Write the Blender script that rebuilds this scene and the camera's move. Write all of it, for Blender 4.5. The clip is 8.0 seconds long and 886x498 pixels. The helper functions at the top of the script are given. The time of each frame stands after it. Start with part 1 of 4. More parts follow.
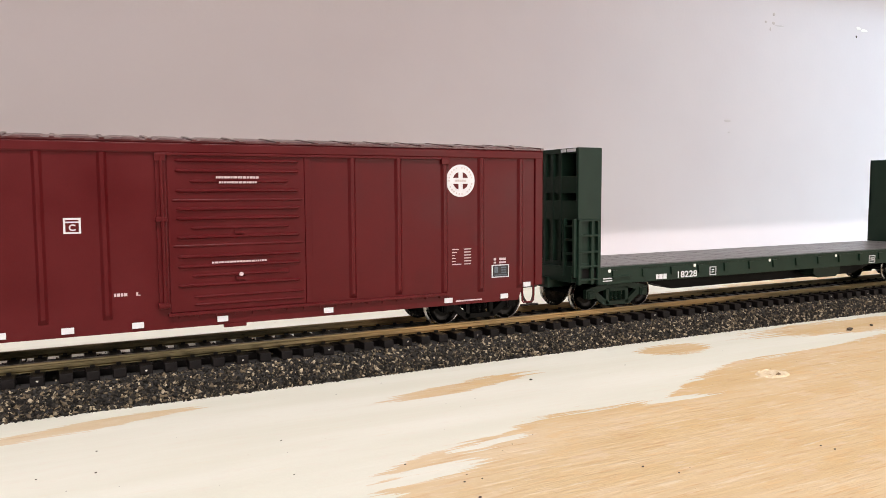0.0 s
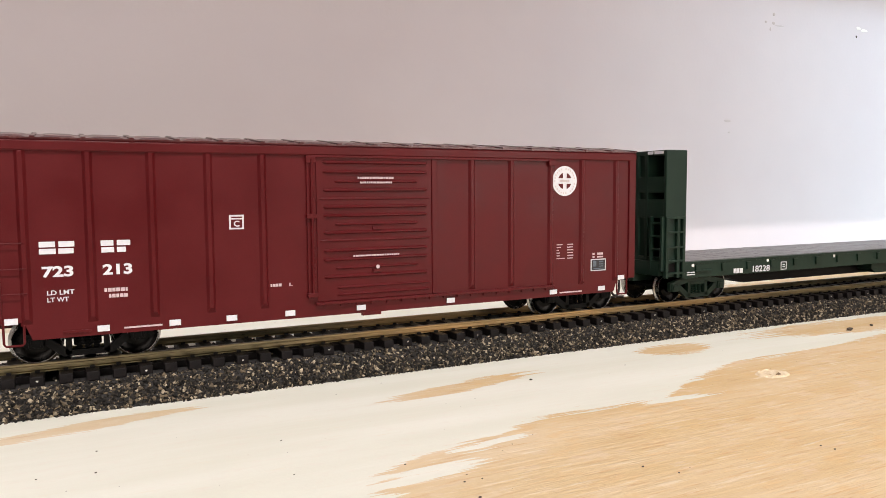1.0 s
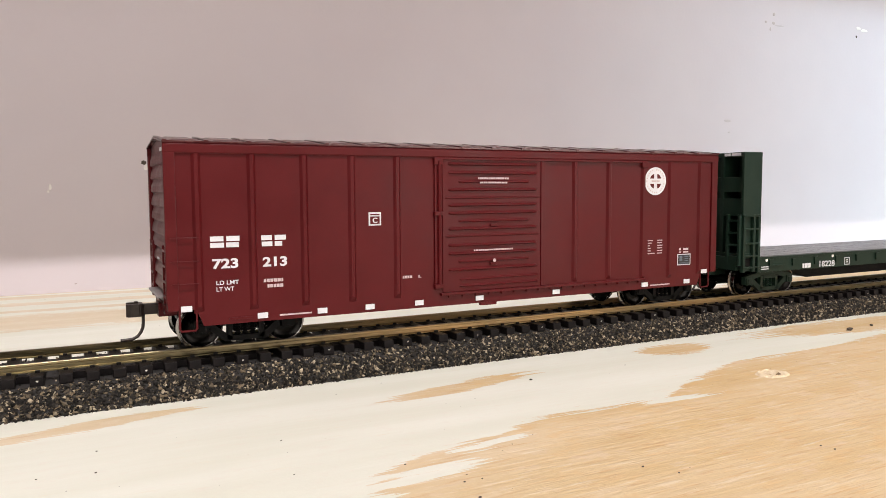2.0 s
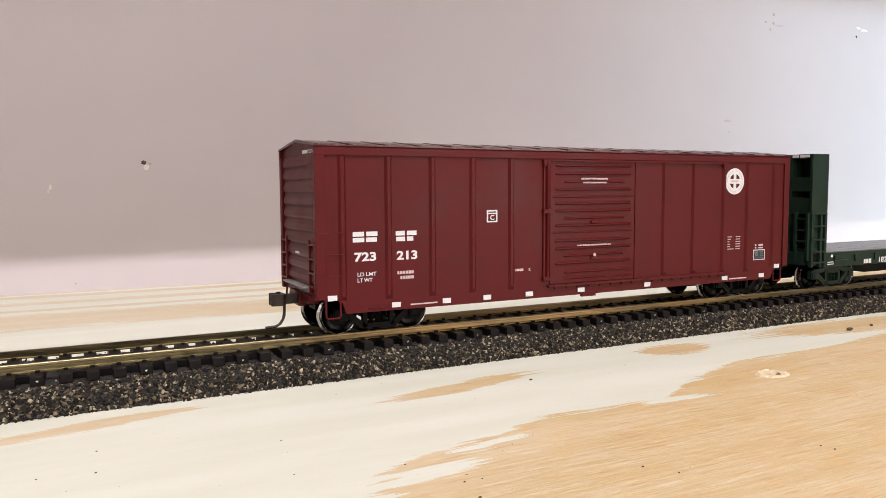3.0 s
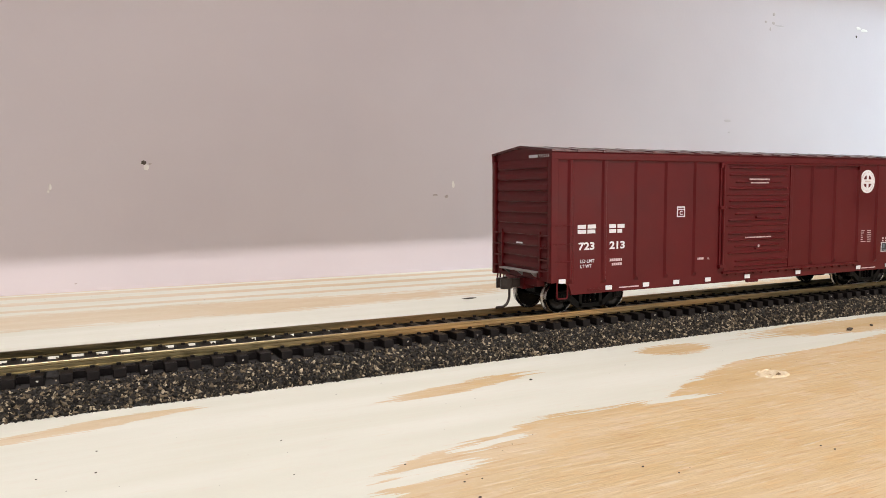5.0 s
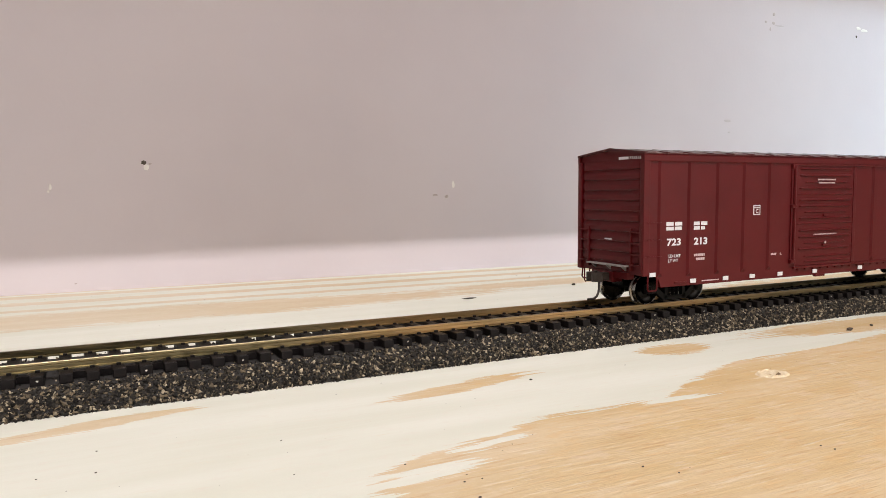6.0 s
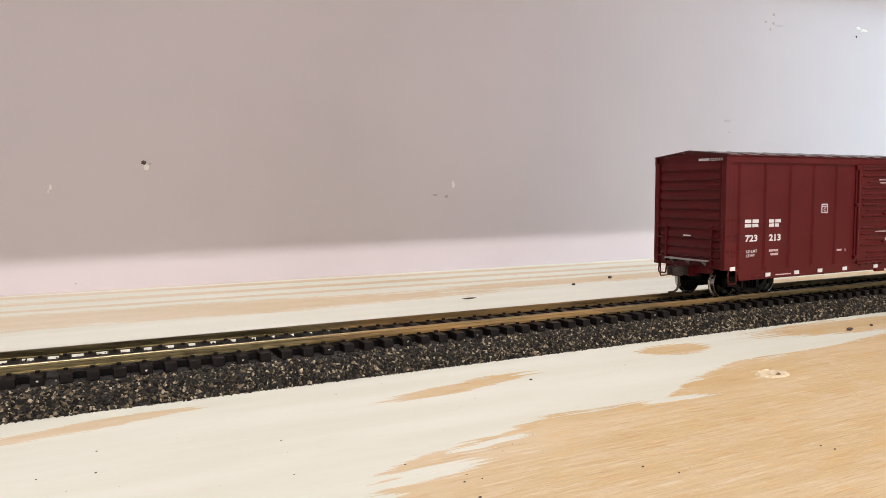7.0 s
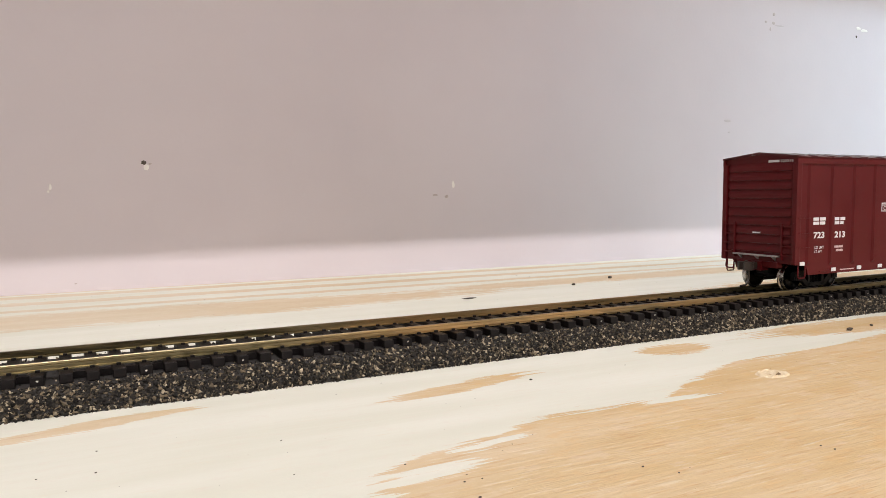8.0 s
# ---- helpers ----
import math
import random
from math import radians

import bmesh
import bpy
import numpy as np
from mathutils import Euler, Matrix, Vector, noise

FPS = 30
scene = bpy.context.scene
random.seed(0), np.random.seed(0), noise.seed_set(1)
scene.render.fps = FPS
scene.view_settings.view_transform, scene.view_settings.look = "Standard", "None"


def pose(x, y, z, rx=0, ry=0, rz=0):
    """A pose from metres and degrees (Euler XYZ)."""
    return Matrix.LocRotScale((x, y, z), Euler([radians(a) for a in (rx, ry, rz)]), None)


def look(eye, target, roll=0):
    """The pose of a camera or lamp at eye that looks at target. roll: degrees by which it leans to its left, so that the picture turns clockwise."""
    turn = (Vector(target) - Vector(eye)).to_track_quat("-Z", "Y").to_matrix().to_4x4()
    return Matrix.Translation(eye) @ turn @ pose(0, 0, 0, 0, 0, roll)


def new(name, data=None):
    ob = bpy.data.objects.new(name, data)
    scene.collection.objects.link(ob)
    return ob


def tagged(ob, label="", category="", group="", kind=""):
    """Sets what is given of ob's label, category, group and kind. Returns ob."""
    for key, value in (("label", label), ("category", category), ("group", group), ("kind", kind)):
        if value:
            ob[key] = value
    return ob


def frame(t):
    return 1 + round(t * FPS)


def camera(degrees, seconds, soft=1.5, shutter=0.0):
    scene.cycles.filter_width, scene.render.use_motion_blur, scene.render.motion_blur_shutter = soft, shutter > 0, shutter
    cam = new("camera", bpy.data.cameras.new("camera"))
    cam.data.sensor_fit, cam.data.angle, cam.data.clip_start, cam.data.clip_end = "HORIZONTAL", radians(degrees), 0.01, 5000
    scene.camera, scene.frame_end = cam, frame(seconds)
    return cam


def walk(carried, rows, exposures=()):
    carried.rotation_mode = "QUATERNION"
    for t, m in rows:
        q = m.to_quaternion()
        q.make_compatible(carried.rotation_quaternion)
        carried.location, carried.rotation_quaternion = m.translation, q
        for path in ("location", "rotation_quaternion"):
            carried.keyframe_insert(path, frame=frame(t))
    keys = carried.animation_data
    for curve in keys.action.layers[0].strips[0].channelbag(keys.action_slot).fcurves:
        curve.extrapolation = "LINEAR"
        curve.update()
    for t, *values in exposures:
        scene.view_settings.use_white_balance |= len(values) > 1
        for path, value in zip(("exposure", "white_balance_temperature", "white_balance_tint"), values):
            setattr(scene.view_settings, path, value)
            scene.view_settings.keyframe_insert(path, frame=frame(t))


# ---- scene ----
# Lengths are worked in millimetres below and scaled to metres: an HO model railway on a plywood bench.
MM = 0.001
SPEED_ROWS = ((0.0, -54.94), (0.5, -36.68), (1.0, -18.43), (1.5, 0.0), (3.0, 55.30), (3.5, 73.92), (4.0, 92.41),
              (4.5, 111.17), (6.0, 166.61), (6.5, 185.24), (7.0, 203.98), (7.5, 222.55), (8.0, 241.05))
CAR_START = 2.68

# camera: it stands still on the bench edge
cam = camera(61.83, 8.0, soft=0.75)
yaw, pitch = radians(27.077), radians(-4.453)
eye = Vector((0.0, -0.20378, 0.03941))
ahead = Vector((math.sin(yaw) * math.cos(pitch), math.cos(yaw) * math.cos(pitch), math.sin(pitch)))
stand = look(eye, eye + ahead, -0.311)
walk(cam, [(0.0, stand), (8.0, stand)],
     exposures=[(0.0, 0.03, 6800, 12), (1.0, 0.02, 6800, 12), (2.0, 0.00, 6800, 12), (3.5, -0.05, 6800, 12),
                (5.0, -0.10, 6800, 11), (6.5, -0.13, 6800, 11), (8.0, -0.14, 6800, 11)])

# world, lamps
world = bpy.data.worlds.new("room_dark")
scene.world = world
world.use_nodes = True
world.node_tree.nodes["Background"].inputs[0].default_value = (0.9, 0.95, 1.0, 1)
world.node_tree.nodes["Background"].inputs[1].default_value = 0.02


def area_lamp(name, at, target, wide, high, watts, colour, label, spread=180):
    data = bpy.data.lights.new(name, "AREA")
    data.shape, data.size, data.size_y = "RECTANGLE", wide, high
    data.energy, data.color, data.spread = watts, colour, radians(spread)
    ob = new(name, data)
    ob.matrix_world = look(at, target)
    return tagged(ob, label, "lamp")


# tube light under the ceiling, in front of the bench; a cool spot lamp beyond
area_lamp("tube_light", (0.05, -0.80, 1.35), (0.0538, 0.10, 0.0), 0.6, 0.010, 6.2, (1.0, 0.955, 0.97), "slim white tube light over the front of the bench", 95)
# two unseen warm lamps added behind the viewer for fill and reflections
area_lamp("fill_lamp", (0.78, -1.33, 0.12), (0.55, 0.2, 0.10), 0.85, 0.9, 11.5, (1.0, 0.935, 0.88), "unseen soft fill lamp added behind the viewer, low and to the right")
area_lamp("fill_lamp", (-0.34, -1.33, 0.46), (0.05, 0.2, 0.12), 0.7, 0.7, 7.2, (1.0, 0.935, 0.88), "unseen soft fill lamp added behind the viewer, higher and to the left")
area_lamp("cool_lamp", (1.50, -1.10, 1.12), (1.05, 0.20, 0.22), 0.25, 0.10, 3.9, (0.58, 0.84, 1.0), "cool white lamp over the bench end", 44)


# ---- materials ----
class Nodes:
    """Short hand for a material's node tree."""

    def __init__(self, name):
        self.mat = bpy.data.materials.new(name)
        self.mat.use_nodes = True
        self.tree = self.mat.node_tree
        self.bsdf = self.tree.nodes["Principled BSDF"]
        self.coord = self.tree.nodes.new("ShaderNodeTexCoord").outputs["Object"]

    def put(self, value, socket):
        if isinstance(value, bpy.types.NodeSocket):
            self.tree.links.new(value, socket)
        elif value is not None:
            socket.default_value = value

    def math(self, op, a, b=0.0):
        n = self.tree.nodes.new("ShaderNodeMath")
        n.operation = op
        self.put(a, n.inputs[0])
        self.put(b, n.inputs[1])
        return n.outputs[0]

    def vec(self, op, a, b):
        n = self.tree.nodes.new("ShaderNodeVectorMath")
        n.operation = op
        self.put(a, n.inputs[0])
        self.put(b, n.inputs[1])
        return n.outputs["Value"] if op == "LENGTH" else n.outputs["Vector"]

    def noise(self, scale, detail=3.0, rough=0.55, at=None, stretch=None):
        at = at or self.coord
        if stretch:
            at = self.vec("MULTIPLY", at, stretch)
        n = self.tree.nodes.new("ShaderNodeTexNoise")
        self.put(at, n.inputs["Vector"])
        n.inputs["Scale"].default_value, n.inputs["Detail"].default_value = scale, detail
        n.inputs["Roughness"].default_value = rough
        return n.outputs["Fac"]

    def ramp(self, fac, lo, hi, a=0.0, b=1.0):
        n = self.tree.nodes.new("ShaderNodeMapRange")
        n.interpolation_type = "SMOOTHSTEP"
        self.put(fac, n.inputs["Value"])
        for key, value in (("From Min", lo), ("From Max", hi), ("To Min", a), ("To Max", b)):
            self.put(value, n.inputs[key])
        return n.outputs["Result"]

    def line(self, fac, lo, hi, rise):
        n = self.tree.nodes.new("ShaderNodeMapRange")
        self.put(fac, n.inputs["Value"])
        for key, value in (("From Min", lo), ("From Max", hi), ("To Min", 0.0), ("To Max", rise)):
            n.inputs[key].default_value = value
        return n.outputs["Result"]

    def mix(self, fac, a, b):
        n = self.tree.nodes.new("ShaderNodeMix")
        n.data_type = "RGBA"
        self.put(fac, n.inputs["Factor"])
        self.put(a if isinstance(a, bpy.types.NodeSocket) else (*a, 1), n.inputs["A"])
        self.put(b if isinstance(b, bpy.types.NodeSocket) else (*b, 1), n.inputs["B"])
        return n.outputs["Result"]

    def finish(self, colour, rough=0.6, metal=0.0, bump=None, depth=0.0001, strength=1.0, spec=0.5):
        self.put(colour if isinstance(colour, bpy.types.NodeSocket) else (*colour, 1), self.bsdf.inputs["Base Color"])
        self.put(rough, self.bsdf.inputs["Roughness"])
        self.put(metal, self.bsdf.inputs["Metallic"])
        self.put(spec, self.bsdf.inputs["Specular IOR Level"])
        if bump is not None:
            n = self.tree.nodes.new("ShaderNodeBump")
            n.inputs["Distance"].default_value, n.inputs["Strength"].default_value = depth, strength
            self.put(bump, n.inputs["Height"])
            self.tree.links.new(n.outputs["Normal"], self.bsdf.inputs["Normal"])
        return self.mat


def simple(name, lo, hi, rough=0.5, metal=0.0, size=3.0, fine=0.25, depth=0.00003, spec=0.5):
    """A painted or moulded surface: colour varied over `size` mm, fine grain over `fine` mm."""
    n = Nodes(name)
    cloud = n.noise(1.0 / (size * MM), 3)
    grain = n.noise(1.0 / (fine * MM), 2)
    col = n.mix(n.ramp(n.math("ADD", n.math("MULTIPLY", cloud, 0.7), n.math("MULTIPLY", grain, 0.3)), 0.3, 0.7), lo, hi)
    return n.finish(col, n.ramp(cloud, 0.3, 0.7, rough - 0.06, rough + 0.06), metal, grain, depth, 1.0, spec)


def wood_material():
    n = Nodes("plywood")
    sep = n.tree.nodes.new("ShaderNodeSeparateXYZ")
    n.put(n.vec("MULTIPLY", n.coord, (1000, 1000, 1000)), sep.inputs[0])
    flat = n.tree.nodes.new("ShaderNodeCombineXYZ")
    n.put(sep.outputs[0], flat.inputs[0])
    n.put(sep.outputs[1], flat.inputs[1])
    mm = flat.outputs[0]
    # ragged edges drawn out along the grain
    warp = n.noise(1.0, 6, 0.72, mm, (0.05, 0.42, 1))
    slow = n.noise(1.0, 2, 0.5, mm, (0.012, 0.03, 1))
    # brown heartwood figures, then a line along the wall joint: centre, half axes, turn
    figures = ((262, -36, 56, 9.5, -4), (88.5, -42.2, 22, 3.6, 9),
               (167, -34.8, 12.5, 6.2, 0), (4, -33, 22, 3.2, 10),
               (30, 117, 150, 19, -2), (60, 194, 420, 5, -1), (70, 170, 420, 5, -1), (80, 148, 420, 3.5, -1),
               (320, 122, 160, 12, -1), (420, 60, 140, 14, 0), (200, 206.5, 700, 1.6, 0))
    inlets = ((54, -90.6, 13, 3.0, 8), (72, -82.0, 9, 1.1, 6), (200, -50.5, 24, 2.6, -6), (292, -36, 16, 4.0, 0), (262, -60, 20, 1.8, 4),
              (128, -76.0, 9, 1.6, 0))
    away = None
    # the broad figure along the bench's front: its edge as straight stretches across the grain
    shore = ((36, -150), (44, -101), (46, -85.5), (64, -80.2), (78, -78.2), (86, -74.4), (98, -72.6), (124, -75.4), (136, -69), (154, -61.5), (170, -55.0), (192, -56), (220, -53), (330, -44))
    wisp = n.math("SUBTRACT", n.noise(1.0, 4, 0.6, mm, (0.032, 0.95, 1)), 0.5)
    along = n.math("ADD", sep.outputs[0], n.math("MULTIPLY", wisp, 34.0))
    edge_y = shore[0][1]
    for (xa, ya), (xb, yb) in zip(shore, shore[1:]):
        edge_y = n.math("ADD", edge_y, n.line(along, xa, xb, yb - ya))
    near = n.math("ADD", 1.0, n.math("MULTIPLY", n.math("SUBTRACT", sep.outputs[1], edge_y), 0.11))
    near = n.math("ADD", near, n.ramp(along, 50, 41, 0.0, 2.5))
    for cx, cy, rx, ry, turn in figures + inlets:
        m = n.tree.nodes.new("ShaderNodeMapping")
        m.vector_type = "TEXTURE"
        n.put(mm, m.inputs["Vector"])
        m.inputs["Location"].default_value = (cx, cy, 0)
        m.inputs["Rotation"].default_value = (0, 0, radians(turn))
        m.inputs["Scale"].default_value = (rx, ry, 1)
        d = n.vec("LENGTH", m.outputs[0], (0, 0, 0))
        if (cx, cy, rx, ry, turn) in figures:
            near = n.math("MINIMUM", near, d)
        else:
            away = d if away is None else n.math("MINIMUM", away, d)
    edge = n.math("ADD", near, n.math("MULTIPLY", n.math("SUBTRACT", warp, 0.5), 1.35))
    edge = n.math("ADD", edge, n.math("MULTIPLY", n.math("SUBTRACT", slow, 0.5), 0.45))
    edge = n.math("ADD", edge, n.math("MULTIPLY", wisp, 1.5))
    away = n.math("ADD", away, n.math("MULTIPLY", wisp, 3.0))
    gap = n.math("ADD", away, n.math("MULTIPLY", n.math("SUBTRACT", warp, 0.5), 2.6))
    heart = n.math("MULTIPLY", n.ramp(edge, 1.06, 0.96), n.ramp(gap, 0.94, 1.08))
    streak = n.noise(1.0, 5, 0.62, mm, (0.075, 0.85, 1))
    fibre = n.noise(1.0, 3, 0.6, mm, (0.12, 4.5, 1))
    broad = n.noise(1.0, 3, 0.5, mm, (0.010, 0.09, 1))
    tan = n.mix(n.ramp(broad, 0.3, 0.7), (0.60, 0.435, 0.222), (0.66, 0.515, 0.318))
    tan = n.mix(n.ramp(streak, 0.54, 0.72), tan, (0.72, 0.615, 0.45))
    tan = n.mix(n.ramp(streak, 0.46, 0.30), tan, (0.545, 0.335, 0.15))
    pale = n.mix(n.ramp(broad, 0.3, 0.7), (0.685, 0.70, 0.605), (0.74, 0.755, 0.675))
    pale = n.mix(n.ramp(streak, 0.60, 0.80), pale, (0.73, 0.69, 0.565))
    vein = n.noise(1.0, 4, 0.6, mm, (0.07, 0.72, 1))
    tan = n.mix(n.ramp(vein, 0.60, 0.74, 0.0, 0.42), tan, (0.46, 0.27, 0.11))
    tan = n.mix(n.ramp(vein, 0.40, 0.27, 0.0, 0.55), tan, (0.76, 0.67, 0.51))
    cloud = n.noise(1.0, 3, 0.6, mm, (0.11, 0.20, 1))
    tan = n.mix(n.ramp(cloud, 0.52, 0.70, 0.0, 0.50), tan, (0.64, 0.42, 0.19))
    tan = n.mix(n.ramp(cloud, 0.47, 0.30, 0.0, 0.50), tan, (0.70, 0.56, 0.41))
    mottle = n.noise(1.0, 4, 0.6, mm, (0.25, 0.5, 1))
    pale = n.mix(n.ramp(mottle, 0.5, 0.75, 0.0, 0.30), pale, (0.71, 0.65, 0.575))
    far = n.ramp(sep.outputs[1], 60, 90)
    faint = n.ramp(sep.outputs[0], 0, 130, 0.75, 1.0)
    heart = n.math("MULTIPLY", n.math("MULTIPLY", heart, faint), n.math("SUBTRACT", 1.0, n.math("MULTIPLY", far, 0.25)))
    col = n.mix(heart, pale, tan)
    speck = n.noise(1.0, 2, 0.5, mm, (0.5, 0.9, 1))
    col = n.mix(n.ramp(speck, 0.74, 0.80, 0.0, 0.35), col, (0.35, 0.24, 0.14))
    relief = n.math("ADD", n.math("MULTIPLY", n.math("SUBTRACT", n.math("MULTIPLY", streak, 0.6), vein), n.math("ADD", n.math("MULTIPLY", heart, 0.5), 0.12)), n.math("MULTIPLY", fibre, 0.12))
    return n.finish(col, n.ramp(streak, 0.3, 0.7, 0.50, 0.68), 0.0, relief, 0.0008, 0.6, 0.35)


def wall_material():
    n = Nodes("painted_wall")
    cloud = n.noise(9.0, 3)
    roller = n.noise(420.0, 3)
    col = n.mix(n.ramp(cloud, 0.3, 0.7), (0.638, 0.586, 0.626), (0.673, 0.621, 0.659))
    return n.finish(col, 0.72, 0.0, roller, 0.0003, 0.25, 0.3)


def rail_material():
    n = Nodes("tarnished_nickel_silver")
    tarnish = n.noise(1.0, 4, 0.6, None, (60, 900, 900))
    col = n.mix(n.ramp(tarnish, 0.35, 0.7), (0.17, 0.145, 0.085), (0.34, 0.28, 0.165))
    # coppery colour mixed in over one stretch of the rails
    sep = n.tree.nodes.new("ShaderNodeSeparateXYZ")
    n.put(n.coord, sep.inputs[0])
    stretch = n.math("MULTIPLY", n.ramp(sep.outputs[0], 0.045, 0.10), n.ramp(sep.outputs[0], 0.26, 0.17))
    patch = n.noise(1.0, 3, 0.6, None, (35, 300, 300))
    col = n.mix(n.math("MULTIPLY", stretch, n.ramp(patch, 0.3, 0.6, 0.2, 0.8)), col, (0.52, 0.34, 0.16))
    return n.finish(col, n.ramp(tarnish, 0.3, 0.7, 0.27, 0.40), 1.0, tarnish, 0.00003)


def chips_material():
    n = Nodes("roadbed_granules")
    geo = n.tree.nodes.new("ShaderNodeNewGeometry").outputs["Random Per Island"]
    grain = n.noise(2600, 3)
    col = n.mix(n.ramp(geo, 0.0, 0.62), (0.0035, 0.0033, 0.003), (0.028, 0.025, 0.021))
    col = n.mix(n.ramp(geo, 0.62, 0.92), col, (0.20, 0.155, 0.10))
    col = n.mix(n.ramp(geo, 0.91, 0.93), col, (0.46, 0.39, 0.28))
    col = n.mix(n.ramp(grain, 0.35, 0.7, 0.0, 0.35), col, (0.03, 0.028, 0.026))
    return n.finish(col, 0.62, 0.0, grain, 0.0001, 0.6, 0.22)


RED = simple("oxide_red_paint", (0.076, 0.0047, 0.0064), (0.093, 0.0064, 0.0083), 0.41, 0, 14, 0.3, 0.00002, 0.20)
# the roof's red is greyer than the body's
ROOF = simple("greyish_red_roof", (0.060, 0.013, 0.014), (0.090, 0.028, 0.028), 0.24, 0.0, 6, 0.3)
GREEN = simple("dark_green_paint", (0.0085, 0.0225, 0.0155), (0.0130, 0.0300, 0.0210), 0.42, 0, 9, 0.3, 0.00002, 0.18)
BLACK = simple("black_plastic", (0.0028, 0.0028, 0.003), (0.006, 0.0058, 0.0058), 0.5, 0, 3, 0.2, 0.00003, 0.10)
BROWN = simple("dark_brown_metal", (0.013, 0.0085, 0.007), (0.032, 0.022, 0.017), 0.42, 0.2, 1.5, 0.2)
TIE = simple("dark_brown_tie_plastic", (0.0042, 0.0034, 0.0037), (0.0095, 0.0075, 0.0078), 0.5, 0, 4, 0.25, 0.00006, 0.16)
STEEL = simple("bright_wheel_steel", (0.30, 0.29, 0.28), (0.46, 0.45, 0.43), 0.24, 1.0, 2, 0.3)
WHEEL = simple("blackened_wheel_face", (0.006, 0.0057, 0.0055), (0.014, 0.0135, 0.013), 0.17, 1.0, 2, 0.2, 0.00003)
WHITE = simple("white_lettering", (0.64, 0.66, 0.70), (0.72, 0.74, 0.78), 0.5, 0, 1.2, 0.15)
FADED = simple("faded_pinkish_lettering", (0.50, 0.38, 0.40), (0.64, 0.53, 0.55), 0.5, 0, 0.9, 0.15)
INK = simple("black_lettering", (0.012, 0.012, 0.016), (0.025, 0.025, 0.03), 0.5, 0, 2, 0.2)
BLUE = simple("blue_grey_lettering", (0.06, 0.085, 0.11), (0.13, 0.165, 0.20), 0.5, 0, 0.8, 0.2)
DECK = simple("grey_brown_deck", (0.100, 0.097, 0.098), (0.155, 0.150, 0.151), 0.34, 0, 8, 0.3)
ROADBED = simple("dark_roadbed_core", (0.012, 0.011, 0.011), (0.03, 0.028, 0.026), 0.8, 0, 2, 0.3)
GREY = simple("pale_grey_platform_paint", (0.20, 0.18, 0.18), (0.32, 0.30, 0.30), 0.45, 0, 1.5, 0.2)
DIRT = simple("dark_crumb", (0.03, 0.025, 0.02), (0.09, 0.07, 0.055), 0.7, 0, 0.7, 0.2)
CHIP = simple("bare_plaster_chip", (0.84, 0.82, 0.80), (0.90, 0.88, 0.86), 0.8, 0, 1, 0.2)
STAIN = simple("wall_stain", (0.46, 0.395, 0.39), (0.57, 0.505, 0.505), 0.7, 0, 2, 0.3)
FAINT = simple("faint_wall_smudge", (0.56, 0.51, 0.53), (0.61, 0.56, 0.58), 0.7, 0, 2, 0.3)
RECESS = simple("brown_recess", (0.10, 0.06, 0.03), (0.30, 0.20, 0.11), 0.8, 0, 1, 0.2)
TORN = simple("torn_wood_fibre", (0.66, 0.52, 0.32), (0.80, 0.72, 0.55), 0.7, 0, 1.2, 0.2, 0.0001)
ROOM = simple("room_paint", (0.60, 0.575, 0.56), (0.68, 0.65, 0.635), 0.8, 0, 200, 3)
CEILING = simple("white_ceiling_paint", (0.80, 0.78, 0.76), (0.86, 0.84, 0.82), 0.8, 0, 200, 3)
CONCRETE = simple("dark_concrete_floor", (0.10, 0.095, 0.09), (0.17, 0.16, 0.15), 0.7, 0, 120, 3)
WOOD = wood_material()
WALL = wall_material()
RAIL = rail_material()
CHIPS = chips_material()


# ---- mesh helpers, in millimetres ----
def part(name, bm, material, parent=None, label="", smooth=False):
    """Links a bmesh, drawn in millimetres, as one mesh object under a thing or a part."""
    bmesh.ops.recalc_face_normals(bm, faces=bm.faces)
    bmesh.ops.scale(bm, vec=(MM, MM, MM), verts=bm.verts)
    mesh = bpy.data.meshes.new(name)
    bm.to_mesh(mesh)
    bm.free()
    mesh.materials.append(material)
    if smooth:
        mesh.shade_smooth()
        mesh.set_sharp_from_angle(angle=radians(40))
    ob = new(name, mesh)
    if parent is not None:
        ob.parent = parent
    if label:
        tagged(ob, label)
    return ob


def again(ob, x=0.0, y=0.0, z=0.0, turn=0.0):
    """One more part on the same mesh, moved by millimetres."""
    twin = new(ob.name.split(".")[0], ob.data)
    twin.parent = ob.parent
    twin.matrix_basis = pose(x * MM, y * MM, z * MM, 0, 0, turn)
    for key in ob.keys():
        twin[key] = ob[key]
    return twin


def box(bm, x0, x1, y0, y1, z0, z1, bevel=0.0):
    made = bmesh.ops.create_cube(bm, size=1.0)["verts"]
    for v in made:
        v.co = Vector((x0 + (v.co.x + 0.5) * (x1 - x0), y0 + (v.co.y + 0.5) * (y1 - y0), z0 + (v.co.z + 0.5) * (z1 - z0)))
    if bevel:
        edges = {e for v in made for e in v.link_edges}
        bmesh.ops.bevel(bm, geom=list(edges), offset=bevel, segments=2, profile=0.6, affect="EDGES")


def prism(bm, points, a, b, axis="y"):
    """A polygon of (x, z) points drawn out along y from a to b; axis x: (y, z) points along x; axis z: (x, y) along z."""
    def spot(p, d):
        return {"y": (p[0], d, p[1]), "x": (d, p[0], p[1]), "z": (p[0], p[1], d)}[axis]
    first = [bm.verts.new(spot(p, a)) for p in points]
    last = [bm.verts.new(spot(p, b)) for p in points]
    bm.faces.new(first)
    bm.faces.new(last[::-1])
    for i in range(len(points)):
        j = (i + 1) % len(points)
        bm.faces.new((first[i], last[i], last[j], first[j]))


